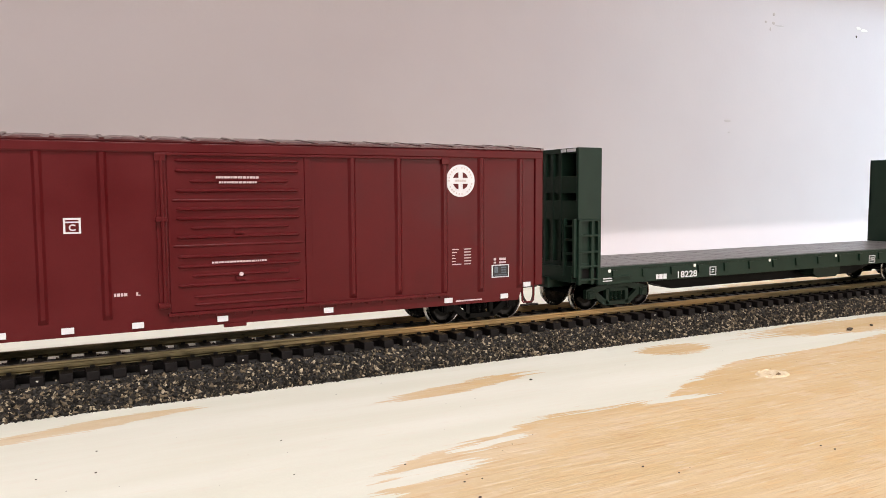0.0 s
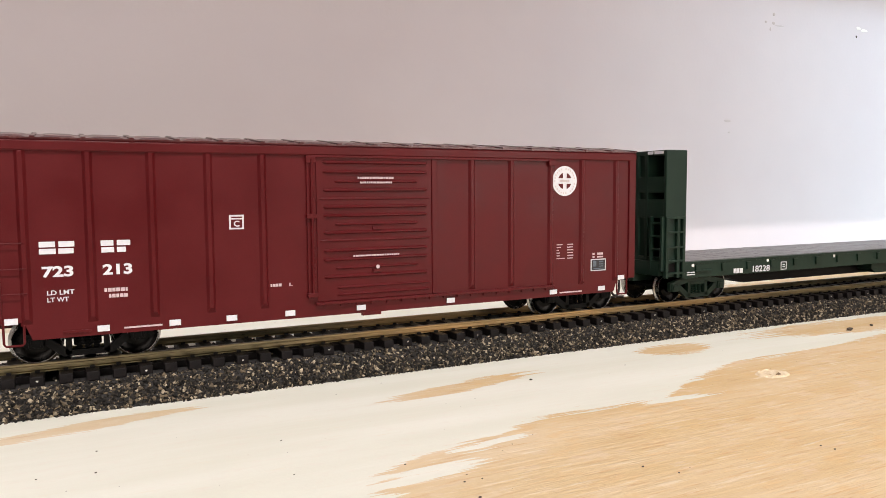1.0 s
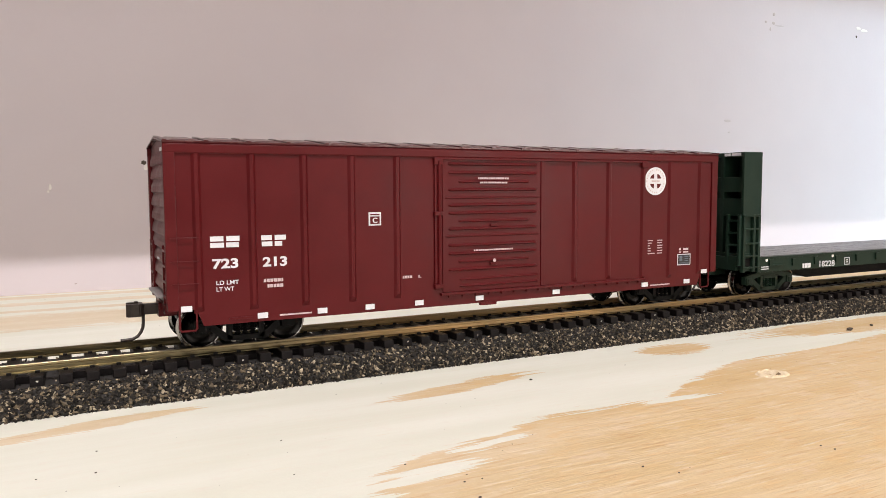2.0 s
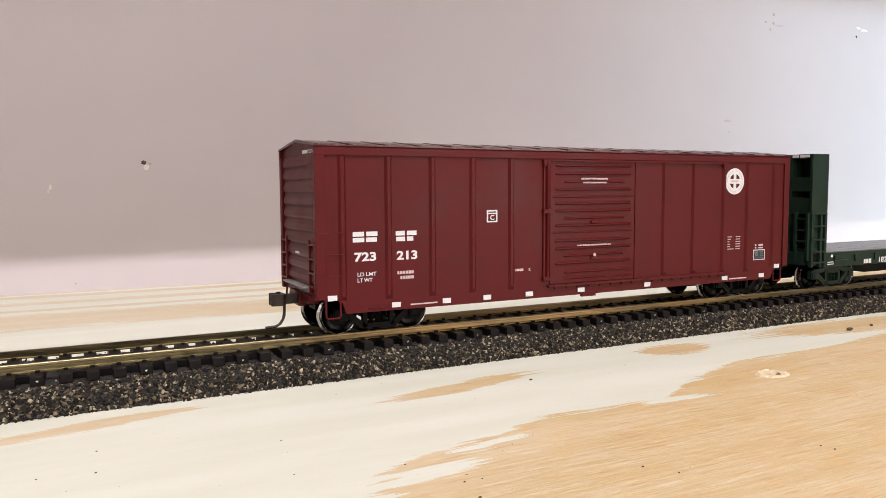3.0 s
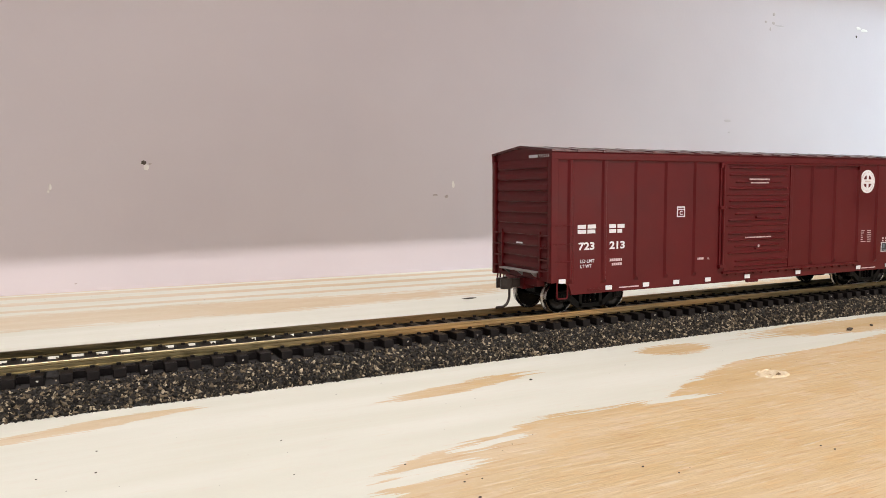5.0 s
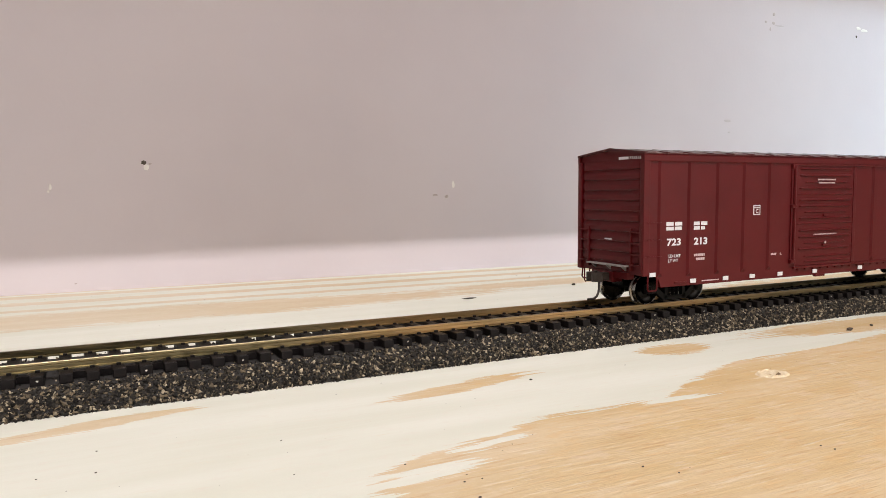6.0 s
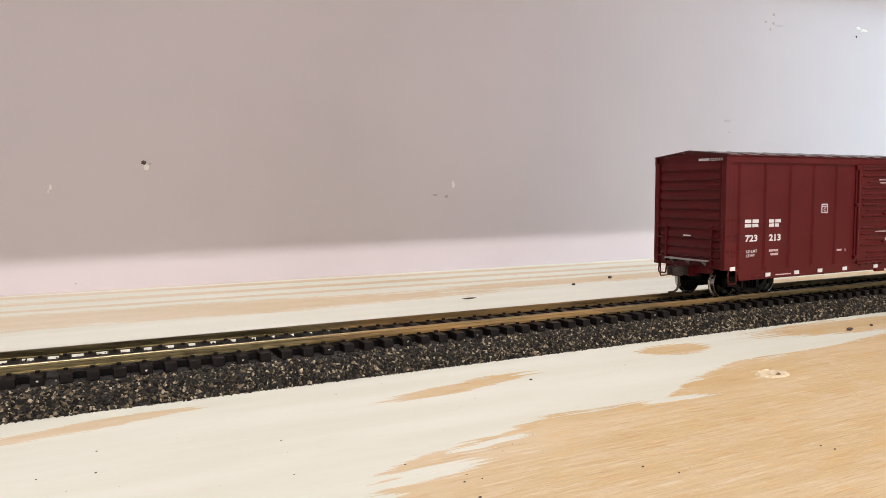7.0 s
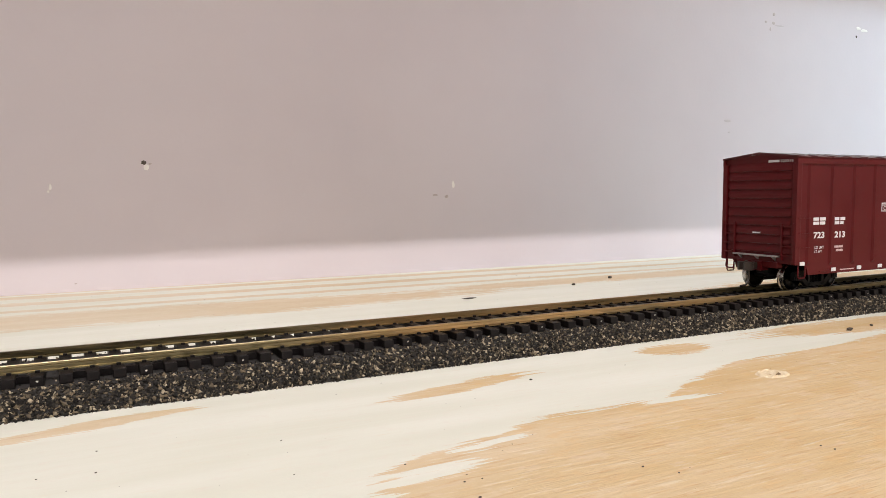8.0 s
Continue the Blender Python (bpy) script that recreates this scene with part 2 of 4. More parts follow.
def lathe(bm, profile, seg=40, hollow=False):
    """A profile of (radius, y) turned round the y axis; hollow: a closed profile, with no end discs."""
    rings = []
    for r, y in profile:
        rings.append([bm.verts.new((r * math.cos(2 * math.pi * k / seg), y, r * math.sin(2 * math.pi * k / seg))) for k in range(seg)])
    for one, two in zip(rings, rings[1:] + (rings[:1] if hollow else [])):
        for k in range(seg):
            bm.faces.new((one[k], one[(k + 1) % seg], two[(k + 1) % seg], two[k]))
    if not hollow:
        bm.faces.new(rings[0])
        bm.faces.new(rings[-1][::-1])


def tube(bm, points, r, seg=8):
    """A round bar along points."""
    pts = [Vector(p) for p in points]
    rings, side = [], None
    for i, p in enumerate(pts):
        way = (pts[min(i + 1, len(pts) - 1)] - pts[max(i - 1, 0)]).normalized()
        if side is None:
            side = way.orthogonal().normalized()
        side = (side - way * side.dot(way)).normalized()
        other = way.cross(side)
        rings.append([bm.verts.new(p + r * (math.cos(2 * math.pi * k / seg) * side + math.sin(2 * math.pi * k / seg) * other)) for k in range(seg)])
    for one, two in zip(rings, rings[1:]):
        for k in range(seg):
            bm.faces.new((one[k], one[(k + 1) % seg], two[(k + 1) % seg], two[k]))
    bm.faces.new(rings[0])
    bm.faces.new(rings[-1][::-1])


def bars(rects, y, thick=0.06):
    """Thin painted bars on a side that faces -y: rects of (x0, x1, z0, z1)."""
    bm = bmesh.new()
    for x0, x1, z0, z1 in rects:
        box(bm, x0, x1, y - thick, y, z0, z1)
    return bm


def dashes(x0, x1, z0, z1, marks, seed=3):
    """Small writing that cannot be read: a row of short bars between x0 and x1."""
    rng = random.Random(seed)
    cuts = [0.0]
    for _ in range(marks):
        cuts.append(cuts[-1] + rng.uniform(0.6, 1.4))
    k = (x1 - x0) / cuts[-1]
    return [(x0 + a * k, x0 + b * k - 0.16, z0, z1) for a, b in zip(cuts, cuts[1:])]


def lettering(name, text, x, y, z, height, width, parent, material=WHITE, label="", bold=0.0, turn=0.0):
    """Words in the built-in font, cap height and width in millimetres, on a side that faces -y (or -x with turn)."""
    curve = bpy.data.curves.new(name, "FONT")
    curve.body, curve.size, curve.extrude, curve.offset = text, 1.0, 0.0, bold
    ob = bpy.data.objects.new(name, curve)
    mesh = bpy.data.meshes.new_from_object(ob)
    bpy.data.objects.remove(ob)
    co = np.array([v.co[:] for v in mesh.vertices])
    low, high = co.min(0), co.max(0)
    for v in mesh.vertices:
        a = (v.co.x - low[0]) / (high[0] - low[0]) * width
        c = (v.co.y - low[1]) / (high[1] - low[1]) * height
        v.co = Vector((x, y - a, z + c)) * MM if turn else Vector((x + a, y, z + c)) * MM
    mesh.materials.clear()
    mesh.materials.append(material)
    made = new(name, mesh)
    made.parent = parent
    if label:
        tagged(made, label)
    return made


def thing(name, label, category, group="", kind=""):
    return tagged(new(name), label, category, group, kind)


# ---- room and bench ----
BENCH = -9.73


def make_room():
    bm = bmesh.new()
    box(bm, -745, 1745, -232, 207.4, BENCH - 18, BENCH)
    tagged(part("bench_top", bm, WOOD), "bare plywood bench top with pale and tan grain", "bench", kind="structure")
    bm = bmesh.new()
    box(bm, -800, 1800, 0, 50, -750, 1500)
    wall = tagged(part("wall_north", bm, WALL), "off-white painted wall behind the bench with small chips", "wall", kind="structure")
    wall.matrix_basis = pose(0, 0.2074, 0, 0, 0, -0.68)
    # an unseen board added over the bench, only to shade the upper wall
    bm = bmesh.new()
    box(bm, -745, 1745, -90.0, -76.0, 402, 640, 1.5)
    valance = tagged(part("shade_board", bm, ROOM), "unseen plain board added over the bench to shade the upper wall", "valance", kind="structure")
    valance.matrix_basis = pose(0, 0, 0, 0, 0, -0.24)
    for name, b in (("floor", (-750, 1750, -1350, 190, -800, -750)), ("ceiling", (-750, 1750, -1350, 210, 1500, 1540)),
                    ("wall_south", (-750, 1750, -1400, -1350, -750, 1500)), ("wall_west", (-800, -750, -1350, 215, -750, 1500)),
                    ("wall_east", (1750, 1800, -1350, 185, -750, 1500))):
        bm = bmesh.new()
        box(bm, *b)
        tagged(part(name, bm, {"floor": CONCRETE, "ceiling": CEILING}.get(name, ROOM)), "plain painted surface that closes the room", name.split("_")[0], kind="structure")
    return wall


def wall_marks(wall):
    """Chips, nail holes and smudges on the painted wall: x, z, width, height, material."""
    marks = ((38.6, 52.6, 2.8, 3.2, CHIP), (37.4, 55.0, 2.4, 2.2, DIRT), (40.4, 54.4, 1.5, 1.0, STAIN), (-5.6, 42.6, 1.3, 3.0, CHIP),
             (-6.6, 40.4, 1.2, 1.2, CHIP), (216.3, 43.6, 2.0, 4.6, CHIP), (203.8, 37.2, 4.4, 1.0, STAIN), (211.5, 36.2, 2.6, 1.8, STAIN),
             (497.2, 175.2, 2.8, 2.6, STAIN), (488.5, 168.8, 2.4, 1.8, STAIN), (497.0, 168.4, 3.4, 2.4, STAIN), (504, 167.0, 11.0, 1.2, FAINT),
             (493.5, 163.6, 1.6, 2.8, STAIN), (599.0, 173.6, 6.0, 2.4, CHIP), (606.0, 172.4, 9.0, 2.2, CHIP), (596.5, 166.6, 2.2, 2.0, DIRT), (450.0, 91.6, 8.0, 2.0, FAINT),
             (3.7, -5.6, 1.2, 0.8, STAIN), (452.0, 83.0, 3.0, 1.4, FAINT), (385.0, 186.0, 3.0, 2.0, STAIN))
    for x, z, w, h, material in marks:
        bm = bmesh.new()
        made = bmesh.ops.create_icosphere(bm, subdivisions=2, radius=1.0)["verts"]
        for v in made:
            k = 1 + 0.45 * noise.noise(v.co * 1.6 + Vector((x, z, 0)))
            v.co = Vector((x + v.co.x * w / 2 * k, v.co.y * 0.35, z + v.co.z * h / 2 * k))
        part("paint_chip" if material == CHIP else "nail_hole" if material == DIRT else "smudge", bm, material, wall)


wall_north = make_room()
wall_marks(wall_north)


# ---- track ----
PITCH, TIE_X = 5.755, -7.0
ROADBED_TOP, TIE_TOP = -4.15, -2.10


def rail_shape(bm, x0, x1, inner, side):
    """One rail: head, web and foot; inner gauge face at y = inner on that side."""
    half = [(0.0, 0.0), (0.85, 0.0), (0.95, -0.12), (0.95, -0.55), (0.66, -0.78), (0.66, -1.66), (1.25, -1.86), (1.25, -2.10)]
    other = [(-0.30, -2.10), (-0.30, -1.86), (0.29, -1.66), (0.29, -0.78), (0.0, -0.55)]
    pts = [(side * (inner + y), z) for y, z in half + other]
    prism(bm, pts, x0, x1, "x")


def make_track():
    line = thing("track", "model railway track with tarnished rails on dark plastic ties", "railway track", kind="structure")
    for side in (-1, 1):
        bm = bmesh.new()
        rail_shape(bm, -420, 900, 8.25, side)
        part("rail", bm, RAIL, line, "tarnished gold-brown nickel silver rail")
    # ties, the nearest as parts that share one mesh
    bm = bmesh.new()
    prism(bm, [(-14.9, ROADBED_TOP - 0.1), (14.9, ROADBED_TOP - 0.1), (14.75, TIE_TOP), (-14.75, TIE_TOP)], -1.45, 1.45, "x")
    bmesh.ops.bevel(bm, geom=list(bm.edges), offset=0.14, segments=1, affect="EDGES")
    for y in (-10.0, -7.4, 7.4, 10.0):
        box(bm, -0.5, 0.5, y - 0.35, y + 0.35, TIE_TOP - 0.1, TIE_TOP + 0.55, 0.1)
    first = part("tie", bm, TIE, line)
    first.matrix_basis = pose((TIE_X - 12 * PITCH) * MM, 0, 0)
    for k in range(-11, 105):
        again(first, TIE_X + k * PITCH + random.uniform(-0.1, 0.1), random.uniform(-0.12, 0.12), 0, random.uniform(-0.5, 0.5))
    bm = bmesh.new()
    for k in list(range(-70, -12)) + list(range(105, 157)):
        box(bm, TIE_X + k * PITCH - 1.45, TIE_X + k * PITCH + 1.45, -14.9, 14.9, ROADBED_TOP - 0.1, TIE_TOP)
    tagged(part("distant_ties", bm, TIE, line), kind="stuff")
    # webs that join the ties under the near rail, and nail dimples in every fourth tie
    bm = bmesh.new()
    for k in range(-40, 140):
        if k % 9:
            box(bm, TIE_X + k * PITCH + 1.3, TIE_X + (k + 1) * PITCH - 1.3, -10.6, -8.6, ROADBED_TOP - 0.1, TIE_TOP - 0.55)
    part("tie_web", bm, TIE, line)
    bm = bmesh.new()
    lathe(bm, [(0.34, 0.0), (0.30, -0.12), (0.12, -0.05)], 12)
    pin = part("nail_dimple", bm, STEEL, line, "small shiny dimple in a tie's end")
    pin.matrix_basis = pose((TIE_X - 8 * PITCH) * MM, -14.86 * MM, -3.0 * MM)
    for k in range(-4, 90, 4):
        again(pin, TIE_X + k * PITCH + random.uniform(-0.2, 0.2), -14.86, -3.0 + random.uniform(-0.25, 0.25))


def make_roadbed():
    bed = thing("roadbed", "dark speckled granule roadbed strip under the track", "roadbed", kind="structure")
    bm = bmesh.new()
    prism(bm, [(-22.4, BENCH), (22.4, BENCH), (16.0, ROADBED_TOP - 0.25), (-16.0, ROADBED_TOP - 0.25)], -420, 900, "x")
    part("core", bm, ROADBED, bed)
    # crushed granules glued over the strip, one joined heap
    rng = np.random.default_rng(5)
    base = np.array([(1, 0, 0), (-1, 0, 0), (0, 1, 0), (0, -1, 0), (0, 0, 1), (0, 0, -1)], float)
    tris = np.array([(0, 2, 4), (2, 1, 4), (1, 3, 4), (3, 0, 4), (2, 0, 5), (1, 2, 5), (3, 1, 5), (0, 3, 5)])
    verts, faces, count = [], [], 0

    def scatter(number, x0, x1, y_of, z_of, big):
        nonlocal count
        for _ in range(number):
            x = x0 + (x1 - x0) * rng.random()
            u = rng.random()
            size = big * (0.45 + 0.85 * rng.random() ** 2)
            pts = base * (size * rng.uniform(0.45, 1.0, 3)) + rng.normal(0, 0.16 * size, (6, 3))
            q, _ = np.linalg.qr(rng.normal(size=(3, 3)))
            pts = pts @ q.T + (x, y_of(u), z_of(u) + rng.uniform(-0.15, 0.25))
            pts[:, 2] = np.maximum(pts[:, 2], BENCH + 0.01)
            verts.append(pts)
            faces.append(tris + count)
            count += 6

    scatter(28000, -60, 420, lambda u: -22.5 + 6.6 * u, lambda u: BENCH + 0.2 + 5.0 * u, 0.68)
    scatter(7000, 420, 900, lambda u: -22.5 + 6.6 * u, lambda u: BENCH + 0.2 + 5.3 * u, 1.05)
    scatter(4200, -60, 420, lambda u: -16.4 + 2.6 * u, lambda u: ROADBED_TOP - 0.4, 0.5)
    scatter(5200, -60, 500, lambda u: -13.6 + 29.6 * u, lambda u: ROADBED_TOP - 0.35, 0.55)
    scatter(3000, -60, 500, lambda u: 22.5 - 6.6 * u, lambda u: BENCH + 0.2 + 5.2 * u, 0.8)
    scatter(1000, -60, 420, lambda u: -22.9 - 0.35 * u * u, lambda u: BENCH + 0.1, 0.42)
    mesh = bpy.data.meshes.new("granules")
    mesh.from_pydata((np.concatenate(verts) * MM).tolist(), [], np.concatenate(faces).tolist())
    mesh.materials.append(CHIPS)
    ob = new("granules", mesh)
    ob.parent = bed
    tagged(ob, kind="stuff")


make_track()
make_roadbed()


# ---- running gear ----
def make_wheelset(parent, x, radius=5.2):
    bm = bmesh.new()
    lathe(bm, [(0.9, -11.0), (0.9, 11.0)], 16)
    axle = part("wheelset", bm, BLACK, parent, "black axle with two metal wheels", True)
    axle.matrix_basis = pose(x * MM, 0, radius * MM)
    for side in (-1, 1):
        bm = bmesh.new()
        lathe(bm, [(radius - 0.28, side * 9.65), (radius - 0.10, side * 9.75), (radius, side * 9.6), (radius + 0.03, side * 8.1), (radius + 0.62, side * 7.85),
                   (radius + 0.66, side * 7.5), (radius + 0.3, side * 7.2), (radius - 0.28, side * 7.2)], 56, True)
        part("rim", bm, STEEL, axle, "bright turned metal wheel rim", True)
        bm = bmesh.new()
        lathe(bm, [(0.6, side * 9.9), (1.5, side * 9.9), (1.7, side * 9.0), (2.6, side * 8.7), (radius - 1.0, side * 9.1), (radius - 0.26, side * 9.55),
                   (radius - 0.26, side * 7.5), (0.6, side * 7.5)], 48)
        part("wheel_face", bm, WHEEL, axle, "", True)
    return axle


def make_sideframe(parent, x, side, material, half=10.8):
    """A cast truck side: journal boxes, arched frame, spring nest."""
    bm = bmesh.new()
    a, b = sorted((side * 10.6, side * 12.2))
    arch = [(-half - 2.0, 4.2), (-half - 2.0, 7.0), (-half + 1.2, 7.9), (-4.0, 8.6), (4.0, 8.6), (half - 1.2, 7.9), (half + 2.0, 7.0), (half + 2.0, 4.2),
            (half - 1.7, 4.2), (half - 2.2, 6.0), (4.6, 6.9), (-4.6, 6.9), (-half + 2.2, 6.0), (-half + 1.7, 4.2)]
    prism(bm, arch, a, b)
    for s in (-1, 1):
        prism(bm, [(s * (half - 2.6), 6.2), (s * (half - 1.4), 4.8), (s * 5.2, 1.5), (s * 4.0, 1.5), (s * 4.0, 2.8)], a, b)
        prism(bm, [(s * 3.4, 2.0), (s * 4.8, 2.0), (s * 4.6, 7.4), (s * 3.4, 7.4)], a, b)
        bx = s * half
        box(bm, bx - 1.5, bx + 1.5, min(a, side * 12.7), max(b, side * 12.7), 4.0, 6.7, 0.25)
        box(bm, bx - 1.0, bx + 1.0, min(a, side * 13.0), max(b, side * 13.0), 4.4, 6.1, 0.25)
    box(bm, -4.6, 4.6, a, b, 1.5, 2.9, 0.15)
    frame_ob = part("truck_sideframe", bm, material, parent, "cast truck sideframe with journal boxes")
    frame_ob.matrix_basis = pose(x * MM, 0, 0)
    bm = bmesh.new()
    lathe(bm, [(0.5, 2.9)] + [(0.85 if k % 2 else 0.55, 2.9 + 0.35 * k) for k in range(1, 10)] + [(0.5, 6.3)], 12)
    bmesh.ops.rotate(bm, cent=(0, 0, 0), matrix=Matrix.Rotation(math.pi / 2, 3, "X"), verts=bm.verts)
    bmesh.ops.translate(bm, vec=(-1.9, side * 11.0, 0), verts=bm.verts)
    spring = part("spring", bm, material, frame_ob)
    for step in (1.9, 3.8):
        again(spring, step)
    bm = bmesh.new()
    box(bm, -3.3, 3.3, min(side * 10.8, side * 12.3), max(side * 10.8, side * 12.3), 6.0, 7.2, 0.2)
    part("bolster_end", bm, material, frame_ob)


def make_truck(parent, x, material, half=10.8):
    for side in (-1, 1):
        make_sideframe(parent, x, side, material, half)
    bm = bmesh.new()
    box(bm, x - 3.0, x + 3.0, -10.8, 10.8, 3.6, 7.2, 0.4)
    box(bm, x - 3.6, x + 3.6, -4, 4, 7.0, 9.6, 0.3)
    part("truck_bolster", bm, BLACK, parent)
    return [make_wheelset(parent, x - half), make_wheelset(parent, x + half)]


def make_coupler(parent, x, way):
    """Knuckle coupler whose head points along way (-1 or 1), with the curved trip pin below."""
    bm = bmesh.new()
    box(bm, min(x, x + way * 5.0), max(x, x + way * 5.0), -1.1, 1.1, 8.2, 10.9, 0.25)
    outline = [(x + way * 4.2, -2.1), (x + way * 4.2, 1.2), (x + way * 5.6, 2.4), (x + way * 7.9, 2.6), (x + way * 8.3, 1.3), (x + way * 6.4, 0.9),
               (x + way * 6.2, -0.9), (x + way * 7.4, -1.2), (x + way * 8.2, -0.5), (x + way * 8.5, -2.0), (x + way * 7.2, -2.9), (x + way * 5.2, -2.8)]
    prism(bm, outline, 8.0, 11.2, "z")
    bmesh.ops.bevel(bm, geom=[e for e in bm.edges if e.calc_length() > 2.5], offset=0.2, segments=2, affect="EDGES")
    box(bm, min(x + way * 5.4, x + way * 6.4), max(x + way * 5.4, x + way * 6.4), -0.5, 0.5, 11.0, 11.7, 0.15)
    ob = part("coupler", bm, BROWN, parent, "dark brown metal knuckle coupler")
    bm = bmesh.new()
    path = [(x + way * 4.3, 0, 8.4), (x + way * 4.3, 0, 6.4), (x + way * 4.45, -0.2, 5.0), (x + way * 4.9, -0.4, 3.8), (x + way * 5.8, -0.7, 2.7), (x + way * 7.2, -0.9, 2.05),
            (x + way * 9.9, -1.0, 1.95)]
    tube(bm, path, 0.42, 10)
    part("trip_pin", bm, BROWN, ob, "curved dark metal trip pin", True)


# ---- boxcar ----
PANEL, CAR = 17.0, 181.5


def rib_shape(bm, x0, x1, z0, z1, side, proud=0.6, foot=1.6):
    """An upright side post with bevelled flanks and a sloped foot."""
    y0, y1 = side * (PANEL - 0.2), side * (PANEL + proud)
    w = (x1 - x0) * 0.33
    low = [bm.verts.new(c) for c in ((x0, y0, z0), (x1, y0, z0), (x1, y0, z1), (x0, y0, z1))]
    top = [bm.verts.new(c) for c in ((x0 + w, y1, z0 + foot), (x1 - w, y1, z0 + foot), (x1 - w, y1, z1), (x0 + w, y1, z1))]
    bm.faces.new(low)
    bm.faces.new(top[::-1])
    for i in range(4):
        j = (i + 1) % 4
        bm.faces.new((low[i], top[i], top[j], low[j]))


def long_rib(bm, x0, x1, z, y, side, high=1.1, proud=0.5, taper=0.9):
    """A horizontal pressed rib with pointed ends on a side wall; rounded across."""
    steps = 5
    rows = []
    for x, k in ((x0, 0.25), (x0 + taper * 0.4, 0.8), (x0 + taper, 1.0), (x1 - taper, 1.0), (x1 - taper * 0.4, 0.8), (x1, 0.25)):
        row = []
        for i in range(steps + 1):
            a = math.pi * i / steps
            row.append(bm.verts.new((x, y + side * (proud * k * math.sin(a) - 0.05), z - high / 2 * k * math.cos(a))))
        rows.append(row)
    for one, two in zip(rows, rows[1:]):
        for i in range(steps):
            bm.faces.new((one[i], one[i + 1], two[i + 1], two[i]))
    for row in (rows[0], rows[-1]):
        bm.faces.new(row)
    for one, two in zip(rows, rows[1:]):
        bm.faces.new((one[0], two[0], two[-1], one[-1]))


def end_rib(bm, z, way, x, half=15.6, high=3.3, proud=0.75):
    """A pressed rib across the car's end: full at the top edge and sloped below."""
    pts = [(0.0, -high * 0.48), (proud * 0.9, -high * 0.44), (proud, -high * 0.34), (proud * 0.85, high * 0.05), (proud * 0.35, high * 0.36), (0.0, high * 0.5)]
    rows = []
    for y, k in ((-half, 0.1), (-half + 1.2, 0.9), (-half + 2.2, 1.0), (half - 2.2, 1.0), (half - 1.2, 0.9), (half, 0.1)):
        rows.append([bm.verts.new((x + way * (d * k - 0.05), y, z + h * (0.5 + 0.5 * k))) for d, h in pts])
    for one, two in zip(rows, rows[1:]):
        for i in range(len(pts)):
            j = (i + 1) % len(pts)
            bm.faces.new((one[i], one[j], two[j], two[i]))
    bm.faces.new(rows[0])
    bm.faces.new(rows[-1])


def rung(bm, a, b, out, r=0.2):
    """A wire grab iron between two spots, standing off by `out`."""
    a, b, out = Vector(a), Vector(b), Vector(out)
    tube(bm, [a, a + out * 0.8, a + out + (b - a) * 0.04, b + out - (b - a) * 0.04, b + out * 0.8, b], r, 6)


